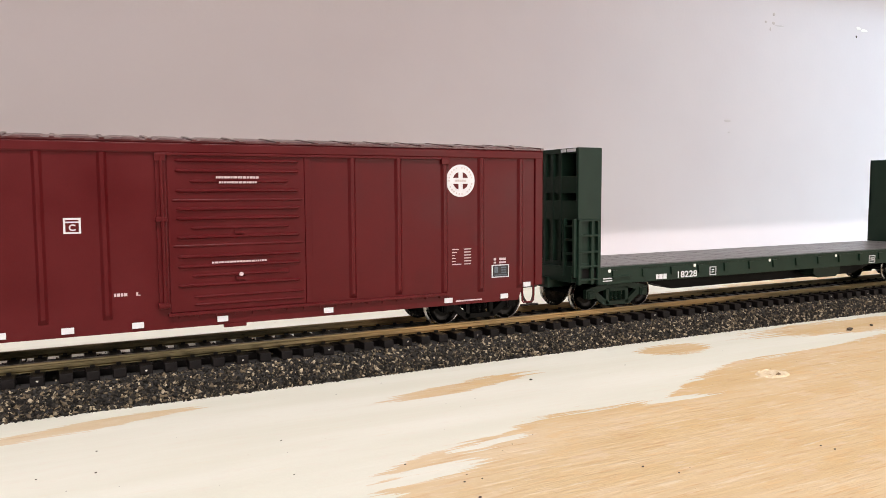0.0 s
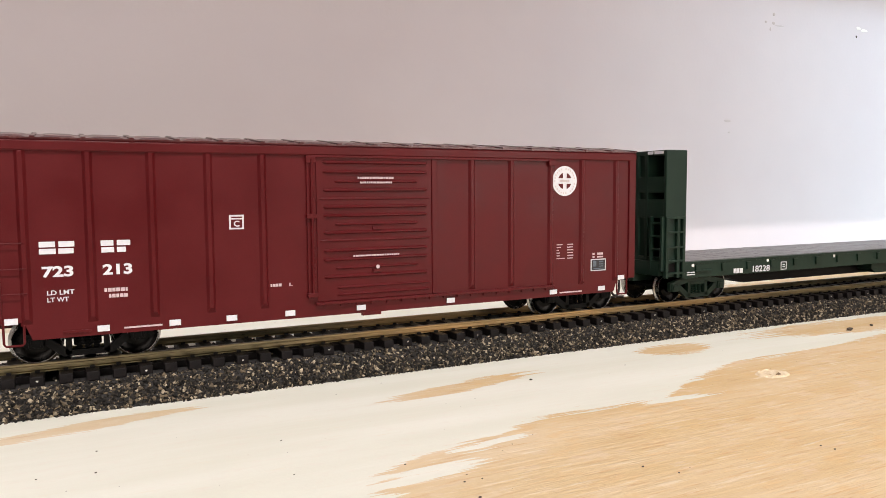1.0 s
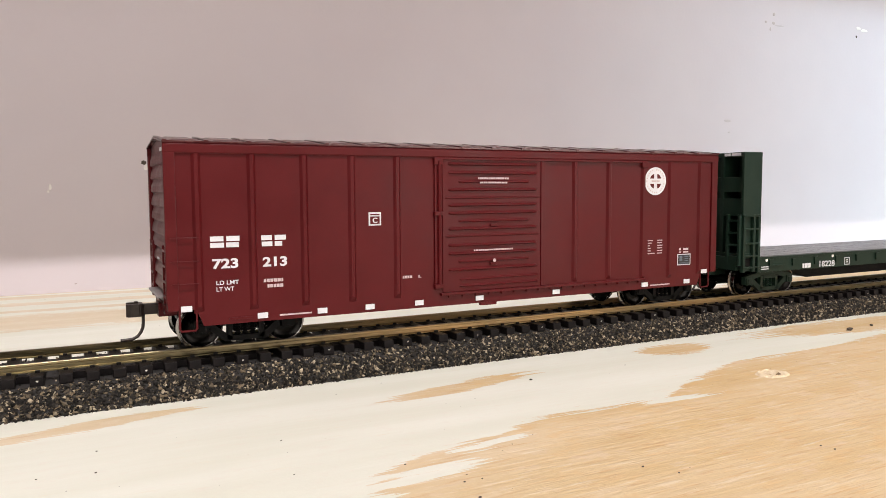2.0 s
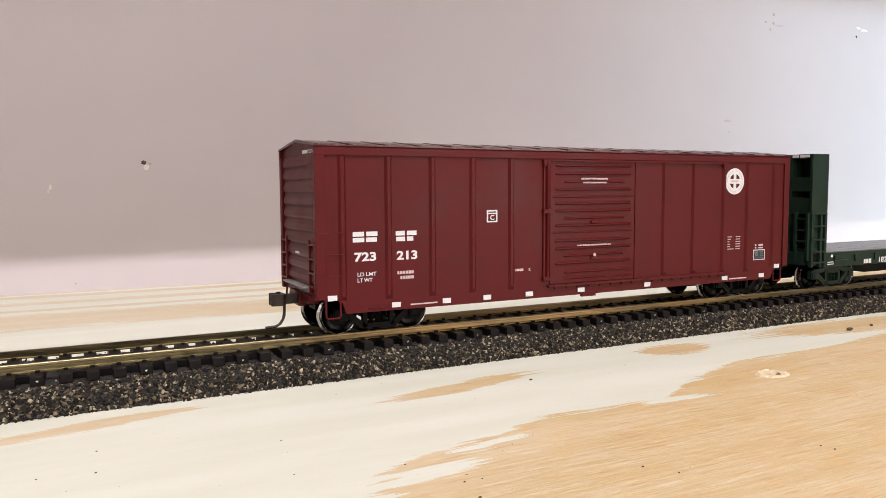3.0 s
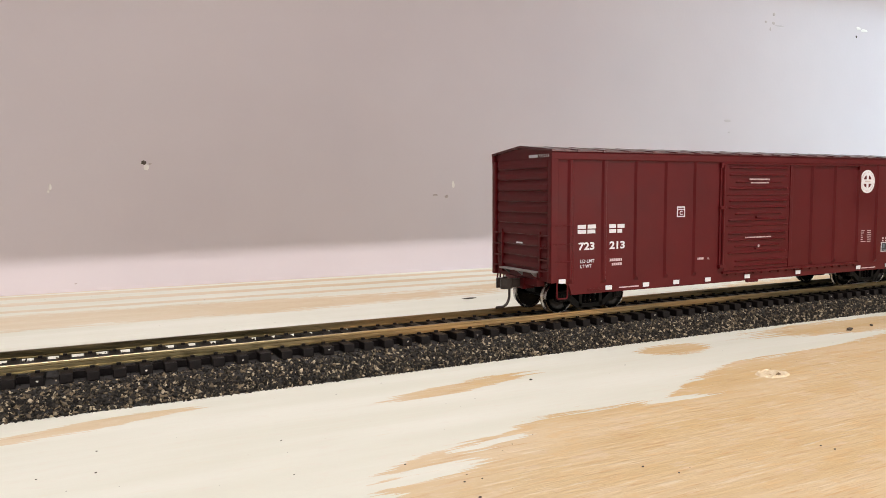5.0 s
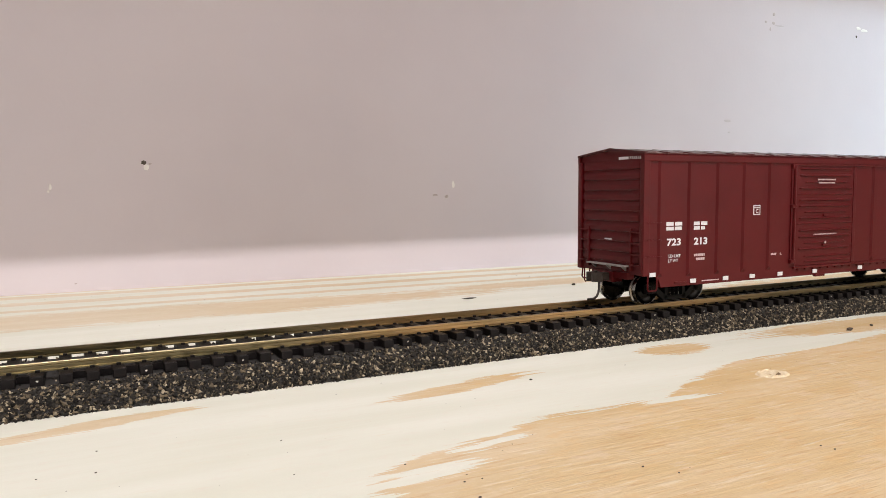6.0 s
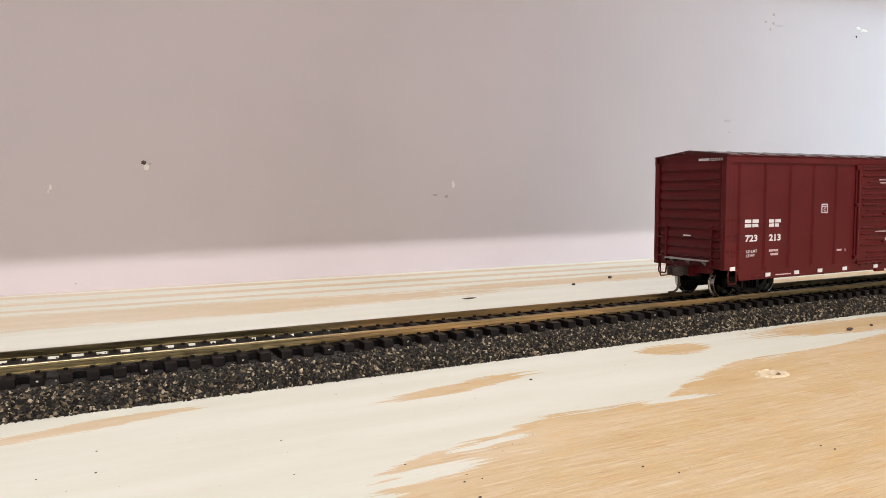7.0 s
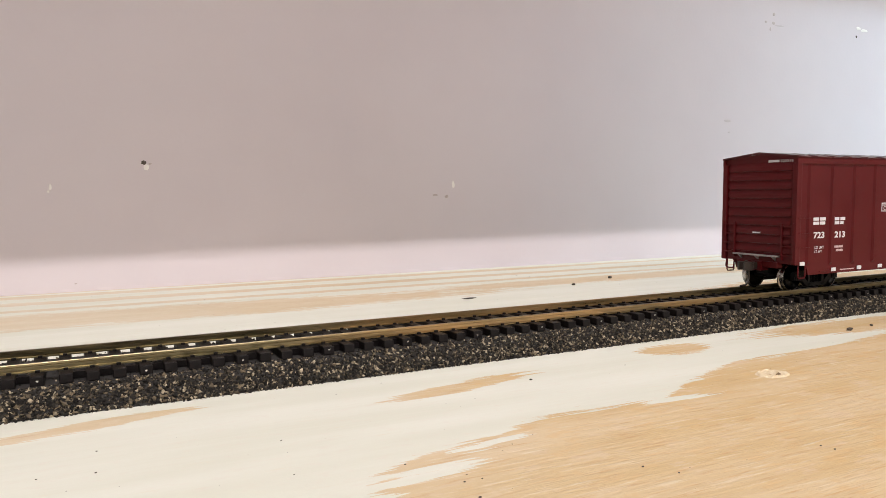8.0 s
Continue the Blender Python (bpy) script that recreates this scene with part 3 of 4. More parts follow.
def make_boxcar():
    car = thing("boxcar", "oxide red model boxcar with ribbed sides and white lettering", "boxcar")
    bm = bmesh.new()
    box(bm, 1.3, CAR - 1.3, -PANEL, PANEL, 10.9, 51.0)
    body = part("body", bm, RED, car, "oxide red painted car body")
    for side in (-1, 1):
        bm = bmesh.new()
        prism(bm, [(6.8, 10.9), (8.4, 6.75), (CAR - 8.4, 6.75), (CAR - 6.8, 10.9)], side * PANEL, side * (PANEL - 1.0))
        part("side_skirt", bm, RED, body)
    # corner posts and top chord
    for side in (-1, 1):
        for x0, x1 in ((0.0, 2.7), (CAR - 2.7, CAR)):
            bm = bmesh.new()
            box(bm, x0, x1, min(side * 15.5, side * (PANEL + 0.55)), max(side * 15.5, side * (PANEL + 0.55)), 10.9, 49.4, 0.25)
            part("corner_post", bm, RED, body)
        bm = bmesh.new()
        prism(bm, [(side * (PANEL - 0.3), 48.9), (side * (PANEL + 0.45), 48.9), (side * (PANEL + 0.6), 49.2), (side * (PANEL + 0.6), 51.0), (side * (PANEL + 0.35), 51.5),
                   (side * (PANEL - 0.3), 51.5)], 0.0, CAR, "x")
        part("top_chord", bm, RED, body)
        posts = ((6.5, 8.5, 10.0), (19.8, 21.7, 9.6), (33.2, 35.1, 9.6), (46.2, 48.1, 9.6), (59.3, 61.2, 9.6), (119.6, 121.5, 10.6), (133.0, 134.9, 10.6),
                 (147.2, 149.1, 9.6), (159.1, 161.0, 9.6), (172.6, 174.6, 10.0))
        for x0, x1, z0 in posts:
            bm = bmesh.new()
            rib_shape(bm, x0 - 0.3, x1 + 0.3, z0, 48.85, side, 0.73)
            part("side_post", bm, RED, body)
        for z in (28.6, 22.9, 17.4):
            for x0, x1 in (((1.2, 7.6),) if side < 0 else ((CAR - 7.6, CAR - 1.2),)):
                bm = bmesh.new()
                rung(bm, (x0, side * (PANEL + 0.5), z), (x1, side * (PANEL + 0.5), z), (0, side * 0.45, 0), 0.12)
                part("grab_iron", bm, RED, body)
        for x0, x1 in ((2.8, 6.8), (CAR - 6.8, CAR - 2.8)):
            bm = bmesh.new()
            y = side * (PANEL - 0.2)
            tube(bm, [(x0, y, 11.2), (x0, y, 6.3), (x0 + 0.4, y, 5.75), (x1 - 0.4, y, 5.75), (x1, y, 6.3), (x1, y, 11.2)], 0.27, 8)
            part("stirrup_step", bm, RED, body)
        make_door(car, side)
    # sill details under the posts
    bm = bmesh.new()
    box(bm, 14.5, 20.2, -PANEL - 0.35, -PANEL, 7.7, 8.3, 0.1)
    part("sill_bracket", bm, RED, body)
    bm = bmesh.new()
    box(bm, 86.5, 92.0, -PANEL - 0.4, -PANEL + 0.8, 6.0, 6.9, 0.15)
    part("sill_bracket", bm, RED, body)
    # roof: two slopes with raised seam caps and pressed panels
    bm = bmesh.new()
    prism(bm, [(-PANEL - 0.75, 51.45), (-PANEL - 0.75, 51.8), (0, 53.7), (PANEL + 0.75, 51.8), (PANEL + 0.75, 51.45), (0, 53.3)], -0.15, CAR + 0.15, "x")
    roof = part("roof", bm, ROOF, car, "dark greyish red ribbed roof")
    seams = 18
    step = CAR / seams
    for k in range(seams + 1):
        x = min(max(k * step, 0.5), CAR - 0.5)
        bm = bmesh.new()
        prism(bm, [(-PANEL - 0.9, 51.4), (-PANEL - 0.9, 52.1), (0, 54.05), (PANEL + 0.9, 52.1), (PANEL + 0.9, 51.4), (0, 53.4)], x - 0.5, x + 0.5, "x")
        part("seam_cap", bm, ROOF, roof)
    for k in range(seams):
        for side in (-1, 1):
            bm = bmesh.new()
            x0, x1 = k * step + 1.3, (k + 1) * step - 1.3
            corners = [(x0, 1.4), (x1, 1.4), (x1, PANEL - 0.4), (x0, PANEL - 0.4)]
            low = [bm.verts.new((x, side * y, 53.65 - 1.9 * y / 17.75)) for x, y in corners]
            mid = [((x0 + 1.2) if x == x0 else (x1 - 1.2), (y + 1.0) if y < 5 else (y - 1.2)) for x, y in corners]
            top = [bm.verts.new((x, side * y, 54.0 - 1.9 * y / 17.75)) for x, y in mid]
            bm.faces.new(top)
            for i in range(4):
                bm.faces.new((low[i], low[(i + 1) % 4], top[(i + 1) % 4], top[i]))
            part("roof_panel", bm, ROOF, roof)
    # pressed ends
    for x, way in ((1.3, -1), (CAR - 1.3, 1)):
        bm = bmesh.new()
        prism(bm, [(-PANEL, 11.0), (-PANEL, 51.45), (0, 53.45), (PANEL, 51.45), (PANEL, 11.0)], x - way * 0.3, x + way * 0.3, "x")
        end = part("end_wall", bm, RED, body)
        for k in range(10):
            bm = bmesh.new()
            end_rib(bm, 48.1 - 3.52 * k, way, x + way * 0.3)
            part("end_rib", bm, RED, end)
        for side in (-1, 1):
            bm = bmesh.new()
            ya, yb = side * 11.2, side * 16.6
            xo = x + way * 1.15
            for y in (ya, yb):
                box(bm, min(x, xo + way * 0.3), max(x, xo + way * 0.3), y - 0.4, y + 0.4, 12.2, 26.6, 0.12)
            for z in (14.2, 17.8, 21.6, 25.4):
                box(bm, min(xo - way * 0.3, xo + way * 0.3), max(xo - way * 0.3, xo + way * 0.3), min(ya, yb), max(ya, yb), z - 0.25, z + 0.25)
            part("end_ladder", bm, RED, end)
        bm = bmesh.new()
        box(bm, min(x, x + way * 2.8), max(x, x + way * 2.8), -10.2, 10.4, 13.4, 13.9, 0.12)
        for y in (-8, 0, 8):
            prism(bm, [(x, 11.6), (x, 13.4), (x + way * 2.4, 13.4)], y - 0.3, y + 0.3)
        part("crossover_platform", bm, GREY, end, "pale grey end platform")
        bm = bmesh.new()
        box(bm, min(x - way * 2.0, x + way * 1.0), max(x - way * 2.0, x + way * 1.0), -9.5, 9.5, 9.0, 11.4, 0.2)
        box(bm, min(x - way * 4.0, x + way * 1.8), max(x - way * 4.0, x + way * 1.8), -2.6, 2.6, 7.6, 11.2, 0.2)
        part("end_sill", bm, RED, end)
        bm = bmesh.new()
        tube(bm, [(x, 15.8, 11.5), (x + way * 0.4, 15.8, 7.9), (x + way * 0.4, 15.2, 7.4), (x + way * 0.4, 12.4, 7.4), (x + way * 0.4, 11.8, 7.9), (x, 11.8, 11.5)], 0.3, 6)
        part("stirrup_step", bm, RED, end)
        make_coupler(car, x + way * 1.0, way)
    # underframe
    bm = bmesh.new()
    box(bm, 4, CAR - 4, -3.0, 3.0, 6.2, 11.2, 0.3)
    for x in (60, 75, 106, 121):
        box(bm, x - 0.8, x + 0.8, -16, 16, 8.0, 11.0)
    box(bm, 9, CAR - 9, -16, 16, 9.6, 11.1)
    bmesh.ops.create_cone(bm, cap_ends=True, segments=20, radius1=2.6, radius2=2.6, depth=12,
                          matrix=Matrix.Translation((84, 8, 7.5)) @ Matrix.Rotation(math.pi / 2, 4, "Y"))
    part("underframe", bm, BLACK, car, "black underframe with brake gear")
    decals(body)
    gear = make_truck(car, 19.55, BLACK) + make_truck(car, 162.5, BLACK)
    return car, gear


def make_door(car, side):
    y = side * (PANEL + 0.25)
    bm = bmesh.new()
    box(bm, 74.2, 107.6, min(side * (PANEL - 0.3), y), max(side * (PANEL - 0.3), y), 10.6, 48.6, 0.15)
    door = part("door", bm, RED, car, "corrugated red sliding door")
    full = (47.2, 44.7, 39.9, 35.5, 33.2, 28.7, 24.0, 21.6, 17.0)
    short = (42.2, 30.9, 19.3)
    seams = (37.6, 26.6)
    for zs, x0, x1, high, proud in ((full, 76.0, 106.2, 0.95, 0.65), (short, 79.2, 103.4, 0.8, 0.5), (seams, 75.0, 107.2, 0.7, 0.35), ((14.1, 12.2), 79.5, 107.0, 0.75, 0.45)):
        for z in zs:
            bm = bmesh.new()
            long_rib(bm, x0, x1, z, y, side, high, proud)
            part("door_rib", bm, RED, door, "", True)
    bm = bmesh.new()
    tube(bm, [(72.9, side * (PANEL + 0.9), 12.5), (72.9, side * (PANEL + 0.9), 48.0)], 0.45, 8)
    box(bm, 71.6, 73.9, min(side * PANEL, side * (PANEL + 0.55)), max(side * PANEL, side * (PANEL + 0.55)), 11.6, 48.9, 0.15)
    for z in (12.6, 33.2):
        box(bm, 71.3, 74.0, min(side * PANEL, side * (PANEL + 1.3)), max(side * PANEL, side * (PANEL + 1.3)), z - 0.6, z + 0.6, 0.2)
    part("lock_rod", bm, RED, door)
    bm = bmesh.new()
    box(bm, 107.6, 109.2, min(side * PANEL, side * (PANEL + 0.5)), max(side * PANEL, side * (PANEL + 0.5)), 10.6, 48.9, 0.15)
    part("door_post", bm, RED, door)
    bm = bmesh.new()
    box(bm, 73.5, 149.5, min(side * PANEL, side * (PANEL + 0.9)), max(side * PANEL, side * (PANEL + 0.9)), 9.7, 10.5, 0.15)
    for k in range(17):
        box(bm, 76 + 4.4 * k, 77 + 4.4 * k, min(side * PANEL, side * (PANEL + 0.6)), max(side * PANEL, side * (PANEL + 0.6)), 9.1, 9.8)
    part("lower_track", bm, RED, door)
    bm = bmesh.new()
    box(bm, 72.0, 149.5, min(side * PANEL, side * (PANEL + 0.8)), max(side * PANEL, side * (PANEL + 0.8)), 48.3, 48.95, 0.15)
    for x in (71.4, 147.0):
        box(bm, x, x + 2.6, min(side * PANEL, side * (PANEL + 1.05)), max(side * PANEL, side * (PANEL + 1.05)), 46.9, 48.75, 0.2)
    part("upper_track", bm, RED, door)
    bm = bmesh.new()
    for x, z in ((90.8, 29.6), (90.8, 18.2)):
        box(bm, x - 1.2, x + 1.2, min(y, y + side * 0.7), max(y, y + side * 0.7), z - 0.35, z + 0.35, 0.12)
    part("door_handle", bm, RED, door)


def decals(body):
    y = -PANEL - 0.03
    squares = ((4.4, 11.28), (22.8, 8.25), (38.5, 8.25), (51.9, 8.25), (66.7, 8.25), (86.2, 8.25), (113.5, 8.25), (149.3, 8.25), (168.0, 8.25), (176.0, 11.28))
    for x, z in squares:
        yy = y - 0.15
        part("reflector", bars([(x - 1.3, x + 1.3, z - 0.7, z + 0.7)], yy, 0.2), WHITE, body, "white square reflector patch")
    # the railway's initials as plain blocks
    part("initials_block", bars([(10.4, 13.6, 27.45, 28.7), (10.4, 13.7, 25.9, 27.1), (14.3, 17.5, 27.45, 28.7), (14.2, 17.3, 25.9, 27.1)], y), WHITE, body, "plain white blocks in place of initials")
    part("initials_block", bars([(22.9, 25.6, 27.35, 28.6), (23.0, 25.7, 25.8, 27.0), (26.3, 29.2, 27.35, 28.6), (26.3, 28.2, 25.8, 27.0)], y), WHITE, body, "plain white blocks in place of initials")
    lettering("car_number", "723", 10.75, y - 0.03, 20.65, 2.5, 6.3, body, WHITE, "white painted digits", 0.035)
    lettering("car_number", "213", 23.1, y - 0.03, 20.6, 2.5, 6.3, body, WHITE, "white painted digits", 0.035)
    lettering("weight_words", "LD LMT", 11.6, y - 0.03, 16.65, 1.05, 5.5, body, WHITE, "small white words", 0.018)
    lettering("weight_words", "LT WT", 11.6, y - 0.03, 15.05, 1.05, 4.3, body, WHITE, "small white words", 0.018)
    part("weight_figures", bars(dashes(23.3, 28.4, 16.65, 17.5, 6) + dashes(24.2, 28.4, 15.25, 16.1, 5), y), FADED, body)
    part("sill_stripe", bars([(27.2, 35.6, 7.75, 8.15)], y), FADED, body)
    part("sill_stripe", bars([(151.8, 160.5, 7.6, 8.0)], y), FADED, body)
    part("symbol_plate", bars([(51.9, 55.5, 30.3, 33.9)], y), WHITE, body, "white square symbol plate")
    part("symbol_field", bars([(52.35, 55.05, 30.7, 32.75), (52.35, 55.05, 33.1, 33.45)], y - 0.07), RED, body)
    lettering("symbol_letter", "C", 53.0, y - 0.16, 30.95, 1.5, 1.4, body, WHITE, "", 0.03)
    part("stencil", bars(dashes(61.8, 64.8, 15.35, 16.1, 4) + [(66.6, 67.0, 15.3, 16.1), (67.0, 67.5, 15.3, 15.5)], y), FADED, body)
    yd = -PANEL - 0.25 - 0.72
    part("door_stencil", bars(dashes(85.4, 95.9, 42.85, 43.4, 15) + dashes(86.1, 95.4, 41.65, 42.15, 13, 4), yd), FADED, body)
    part("door_stencil", bars(dashes(83.9, 97.4, 22.15, 22.6, 19, 8), yd), FADED, body)
    bm = bmesh.new()
    lathe(bm, [(0.52, 0.0), (0.52, -0.06)], 20)
    part("door_dot", bm, FADED, body).matrix_basis = pose(90.9 * MM, yd * MM, 19.2 * MM)
    # round badge as plain shapes: a white disc, a dark cross in quarters
    bm = bmesh.new()
    lathe(bm, [(4.6, 0.0), (4.6, -0.06)], 48)
    part("round_badge", bm, WHITE, body, "white round badge with a plain cross").matrix_basis = pose(153.45 * MM, y * MM, 42.4 * MM)
    bm = bmesh.new()
    for sx in (-1, 1):
        for sz in (-1, 1):
            arc = [(sx * 0.7, sz * 0.85)] + [(sx * max(0.7, 2.55 * math.cos(a)), sz * max(0.85, 2.55 * math.sin(a))) for a in np.linspace(0.34, 1.29, 8)]
            prism(bm, arc, -0.13, -0.07)
    part("badge_quarters", bm, RED, body).matrix_basis = pose(153.45 * MM, y * MM, 42.4 * MM)
    ring = bmesh.new()
    for k in range(26):
        a = 2 * math.pi * k / 26
        if k % 7:
            c = Vector((3.75 * math.cos(a), 3.75 * math.sin(a)))
            box(ring, c.x - 0.17, c.x + 0.17, -0.12, -0.06, c.y - 0.22, c.y + 0.22)
    for k in range(5):
        box(ring, -1.75 + 0.72 * k, -1.2 + 0.72 * k, -0.17, -0.135, -0.3, 0.3)
    part("badge_ring_marks", ring, STAIN, body).matrix_basis = pose(153.45 * MM, y * MM, 42.4 * MM)
    rows = [(150.6, 150.6 + w, 22.62 - 0.86 * k, 22.92 - 0.86 * k) for k, w in enumerate((2.2, 1.6, 0.9, 1.2, 1.2, 3.0))]
    rows += [(154.6, 154.6 + w, 22.62 - 0.86 * k, 22.92 - 0.86 * k) for k, w in enumerate((2.3, 2.1, 2.3, 2.2, 2.3, 2.1))]
    part("data_block", bars(rows, y), FADED, body)
    part("lube_label", bars([(163.8, 169.8, 13.9, 17.7)], y), WHITE, body, "black label with white border")
    part("lube_field", bars([(164.15, 169.45, 14.2, 17.4)], y - 0.07), INK, body)
    part("lube_lines", bars([(164.7, 165.9, 15.3, 17.1), (167.0, 168.7, 16.6, 17.0), (167.0, 168.7, 15.9, 16.2), (167.0, 168.7, 15.2, 15.5), (164.7, 168.9, 14.5, 14.75)], y - 0.14), BLUE, body)
    part("stencil", bars([(164.5, 165.3, 19.0, 19.7), (166.4, 168.7, 19.0, 19.7), (164.5, 165.3, 18.1, 18.6), (166.4, 168.7, 18.1, 18.6)], y), FADED, body)
    # end placards
    bm = bmesh.new()
    box(bm, 0.88, 1.05, -8.7, -3.8, 49.9, 50.8)
    part("end_initials_block", bm, WHITE, body)
    lettering("end_number", "723213", 0.92, -9.2, 49.85, 0.95, 5.6, body, WHITE, "", 0.01, 1)
    bm = bmesh.new()
    box(bm, 0.10, 0.32, -1.3, 2.3, 22.3, 22.8)
    part("end_stencil", bm, WHITE, body)


# ---- bulkhead flatcar: its own zero lies at the boxcar's far end of the train line ----
def make_bulkhead(car, x0, x1, face):
    """A framed bulkhead between x0 and x1; face -1: open framing towards -x, 1: towards +x."""
    inner, outer = (x1, x0) if face < 0 else (x0, x1)
    bm = bmesh.new()
    box(bm, min(inner, inner + face * 1.2), max(inner, inner + face * 1.2), -16.6, 16.6, 15.0, 52.6, 0.15)
    wall = part("bulkhead", bm, GREEN, car, "tall dark green steel bulkhead")
    for side in (-1, 1):
        bm = bmesh.new()
        box(bm, x0, x1, min(side * 15.6, side * 16.8), max(side * 15.6, side * 16.8), 30.2, 52.9, 0.2)
        part("side_plate", bm, GREEN, wall)
        bm = bmesh.new()
        for xs in (x0 + 0.2, (x0 + x1) / 2 + 0.6, x1 - 1.4):
            box(bm, xs, xs + 1.2, min(side * 15.5, side * 17.0), max(side * 15.5, side * 17.0), 9.6, 30.4, 0.15)
        box(bm, x0 + 1, x1 - 1, min(side * 15.2, side * 15.8), max(side * 15.2, side * 15.8), 9.8, 30.3)
        for z in (11.2, 15.4, 20.0, 25.2, 30.0):
            box(bm, x0 + 0.3, x1 - 0.3, min(side * 16.2, side * 17.1), max(side * 16.2, side * 17.1), z - 0.3, z + 0.3, 0.1)
        part("side_ladder", bm, GREEN, wall)
        bm = bmesh.new()
        xo = outer - face * 0.2
        for y in (10.4, 15.6):
            box(bm, min(xo, xo + face * 1.2), max(xo, xo + face * 1.2), side * y - 0.5, side * y + 0.5, 12, 30.5, 0.12)
        for z in (15, 19.4, 23.8, 28.2):
            box(bm, min(xo, xo + face * 1.0), max(xo, xo + face * 1.0), min(side * 10.4, side * 15.6), max(side * 10.4, side * 15.6), z - 0.35, z + 0.35, 0.1)
        part("end_ladder", bm, GREEN, wall)
    for y in (-6.6, -2.2, 2.2, 6.6):
        bm = bmesh.new()
        box(bm, x0 + 0.5, x1 - 0.4, y - 0.7, y + 0.7, 12.0, 51.6, 0.15)
        part("upright", bm, GREEN, wall)
    bm = bmesh.new()
    box(bm, min(outer - face * 1.4, outer - face * 2.0), max(outer - face * 1.4, outer - face * 2.0), -6.4, 6.4, 16.0, 51.5)
    part("centre_panel", bm, GREEN, wall)
    for z0, z1 in ((51.4, 52.9), (38.6, 44.0), (30.0, 36.2), (14.2, 16.4)):
        bm = bmesh.new()
        box(bm, x0 + 0.6, x1 - 0.6, -16.0, 16.0, z0, z1, 0.15)
        part("cross_beam", bm, GREEN, wall)
    return wall


def make_flatcar():
    car = thing("bulkhead_flatcar", "dark green model bulkhead flatcar with grey deck and white lettering", "flatcar")
    bm = bmesh.new()
    box(bm, 195.0, 401.0, -16.0, 16.0, 11.6, 14.6)
    box(bm, 206, 390, -4.0, 4.0, 8.6, 12.0)
    prism(bm, [(226.0, 9.4), (247.0, 3.9), (349.0, 3.9), (370.0, 9.4)], -4.5, 4.5)
    for x in range(212, 391, 12):
        box(bm, x - 0.5, x + 0.5, -15.6, 15.6, 9.6, 11.8)
    part("underframe", bm, BLACK, car, "black fishbelly underframe")
    for side in (-1, 1):
        bm = bmesh.new()
        box(bm, 203.6, 392.4, min(side * 15.6, side * 16.6), max(side * 15.6, side * 16.6), 9.1, 14.75, 0.15)
        box(bm, 203.6, 392.4, min(side * 15.6, side * 16.85), max(side * 15.6, side * 16.85), 14.0, 14.8, 0.12)
        sill = part("side_sill", bm, GREEN, car)
        for k in range(15):
            bm = bmesh.new()
            x = 210.4 + 12.55 * k
            prism(bm, [(x - 1.1, 13.6), (x + 1.1, 13.6), (x + 0.8, 10.9), (x - 0.8, 10.9)], side * 16.5, side * 17.2)
            part("stake_pocket", bm, GREEN, sill)
        bm = bmesh.new()
        box(bm, 209.2, 217.2, min(side * 16.4, side * 17.3), max(side * 16.4, side * 17.3), 11.2, 11.7, 0.1)
        part("tie_rail", bm, GREEN, sill)
    # plank deck
    planks = 84
    step = (391.6 - 204.0) / planks
    bm = bmesh.new()
    box(bm, 0, step - 0.14, -16.3, 16.3, 14.55, 15.08, 0.06)
    board = part("deck_plank", bm, DECK, car, "grey-brown deck plank")
    board.matrix_basis = pose(204.0 * MM, 0, 0)
    for k in range(1, planks):
        again(board, 204.0 + step * k, 0, random.uniform(-0.03, 0.03))
    make_bulkhead(car, 195.4, 204.6, -1)
    make_bulkhead(car, 391.6, 400.8, 1)
    for x, way in ((194.6, -1), (401.4, 1)):
        bm = bmesh.new()
        box(bm, min(x, x - way * 3), max(x, x - way * 3), -14.5, 14.5, 10.2, 15.0, 0.2)
        box(bm, min(x + way * 0.8, x - way * 8), max(x + way * 0.8, x - way * 8), -2.8, 2.8, 7.4, 11.0, 0.2)
        part("end_sill", bm, GREEN, car)
        make_coupler(car, x + way * 0.2, way)
    # brake tank under the sill
    bm = bmesh.new()
    prism(bm, [(315.0, 9.0), (315.0, 6.2), (318.0, 4.5), (328.5, 4.5), (331.0, 6.2), (331.0, 9.0)], -11.5, -5.0)
    part("brake_tank", bm, GREEN, car)
    y = -16.85 - 0.02
    part("initials_block", bars([(228.1, 229.2, 9.6, 11.3), (229.5, 231.0, 9.6, 11.3), (231.3, 232.8, 9.6, 11.3)], y + 0.2), WHITE, car, "plain white blocks in place of initials")
    lettering("car_number", "18228", 237.8, y + 0.1, 9.55, 2.25, 9.0, car, WHITE, "white painted digits", 0.02)
    for x in (208.3, 245.7, 283.3, 321.0, 358.6):
        bm = bmesh.new()
        lathe(bm, [(0.62, 0.0), (0.62, -0.12)], 16)
        part("reflector", bm, CHIP, car, "small pale round reflector").matrix_basis = pose(x * MM, -16.6 * MM, 13.5 * MM)
    part("stencil", bars([(205.6, 209.4, 10.9, 11.25), (205.6, 209.4, 10.1, 10.45)], y + 0.2), WHITE, car)
    for x, w in ((252.8, 3.2), (341.6, 4.0)):
        rim = [(x, x + w, 12.3, 12.6), (x, x + w, 9.6, 9.9), (x, x + 0.35, 9.6, 12.6), (x + w - 0.35, x + w, 9.6, 12.6), (x + 1.0, x + w - 1.0, 10.5, 10.9), (x + 1.0, x + w - 1.0, 11.3, 11.7)]
        part("symbol_plate", bars(rim, y + 0.2), WHITE, car)
    bm = bmesh.new()
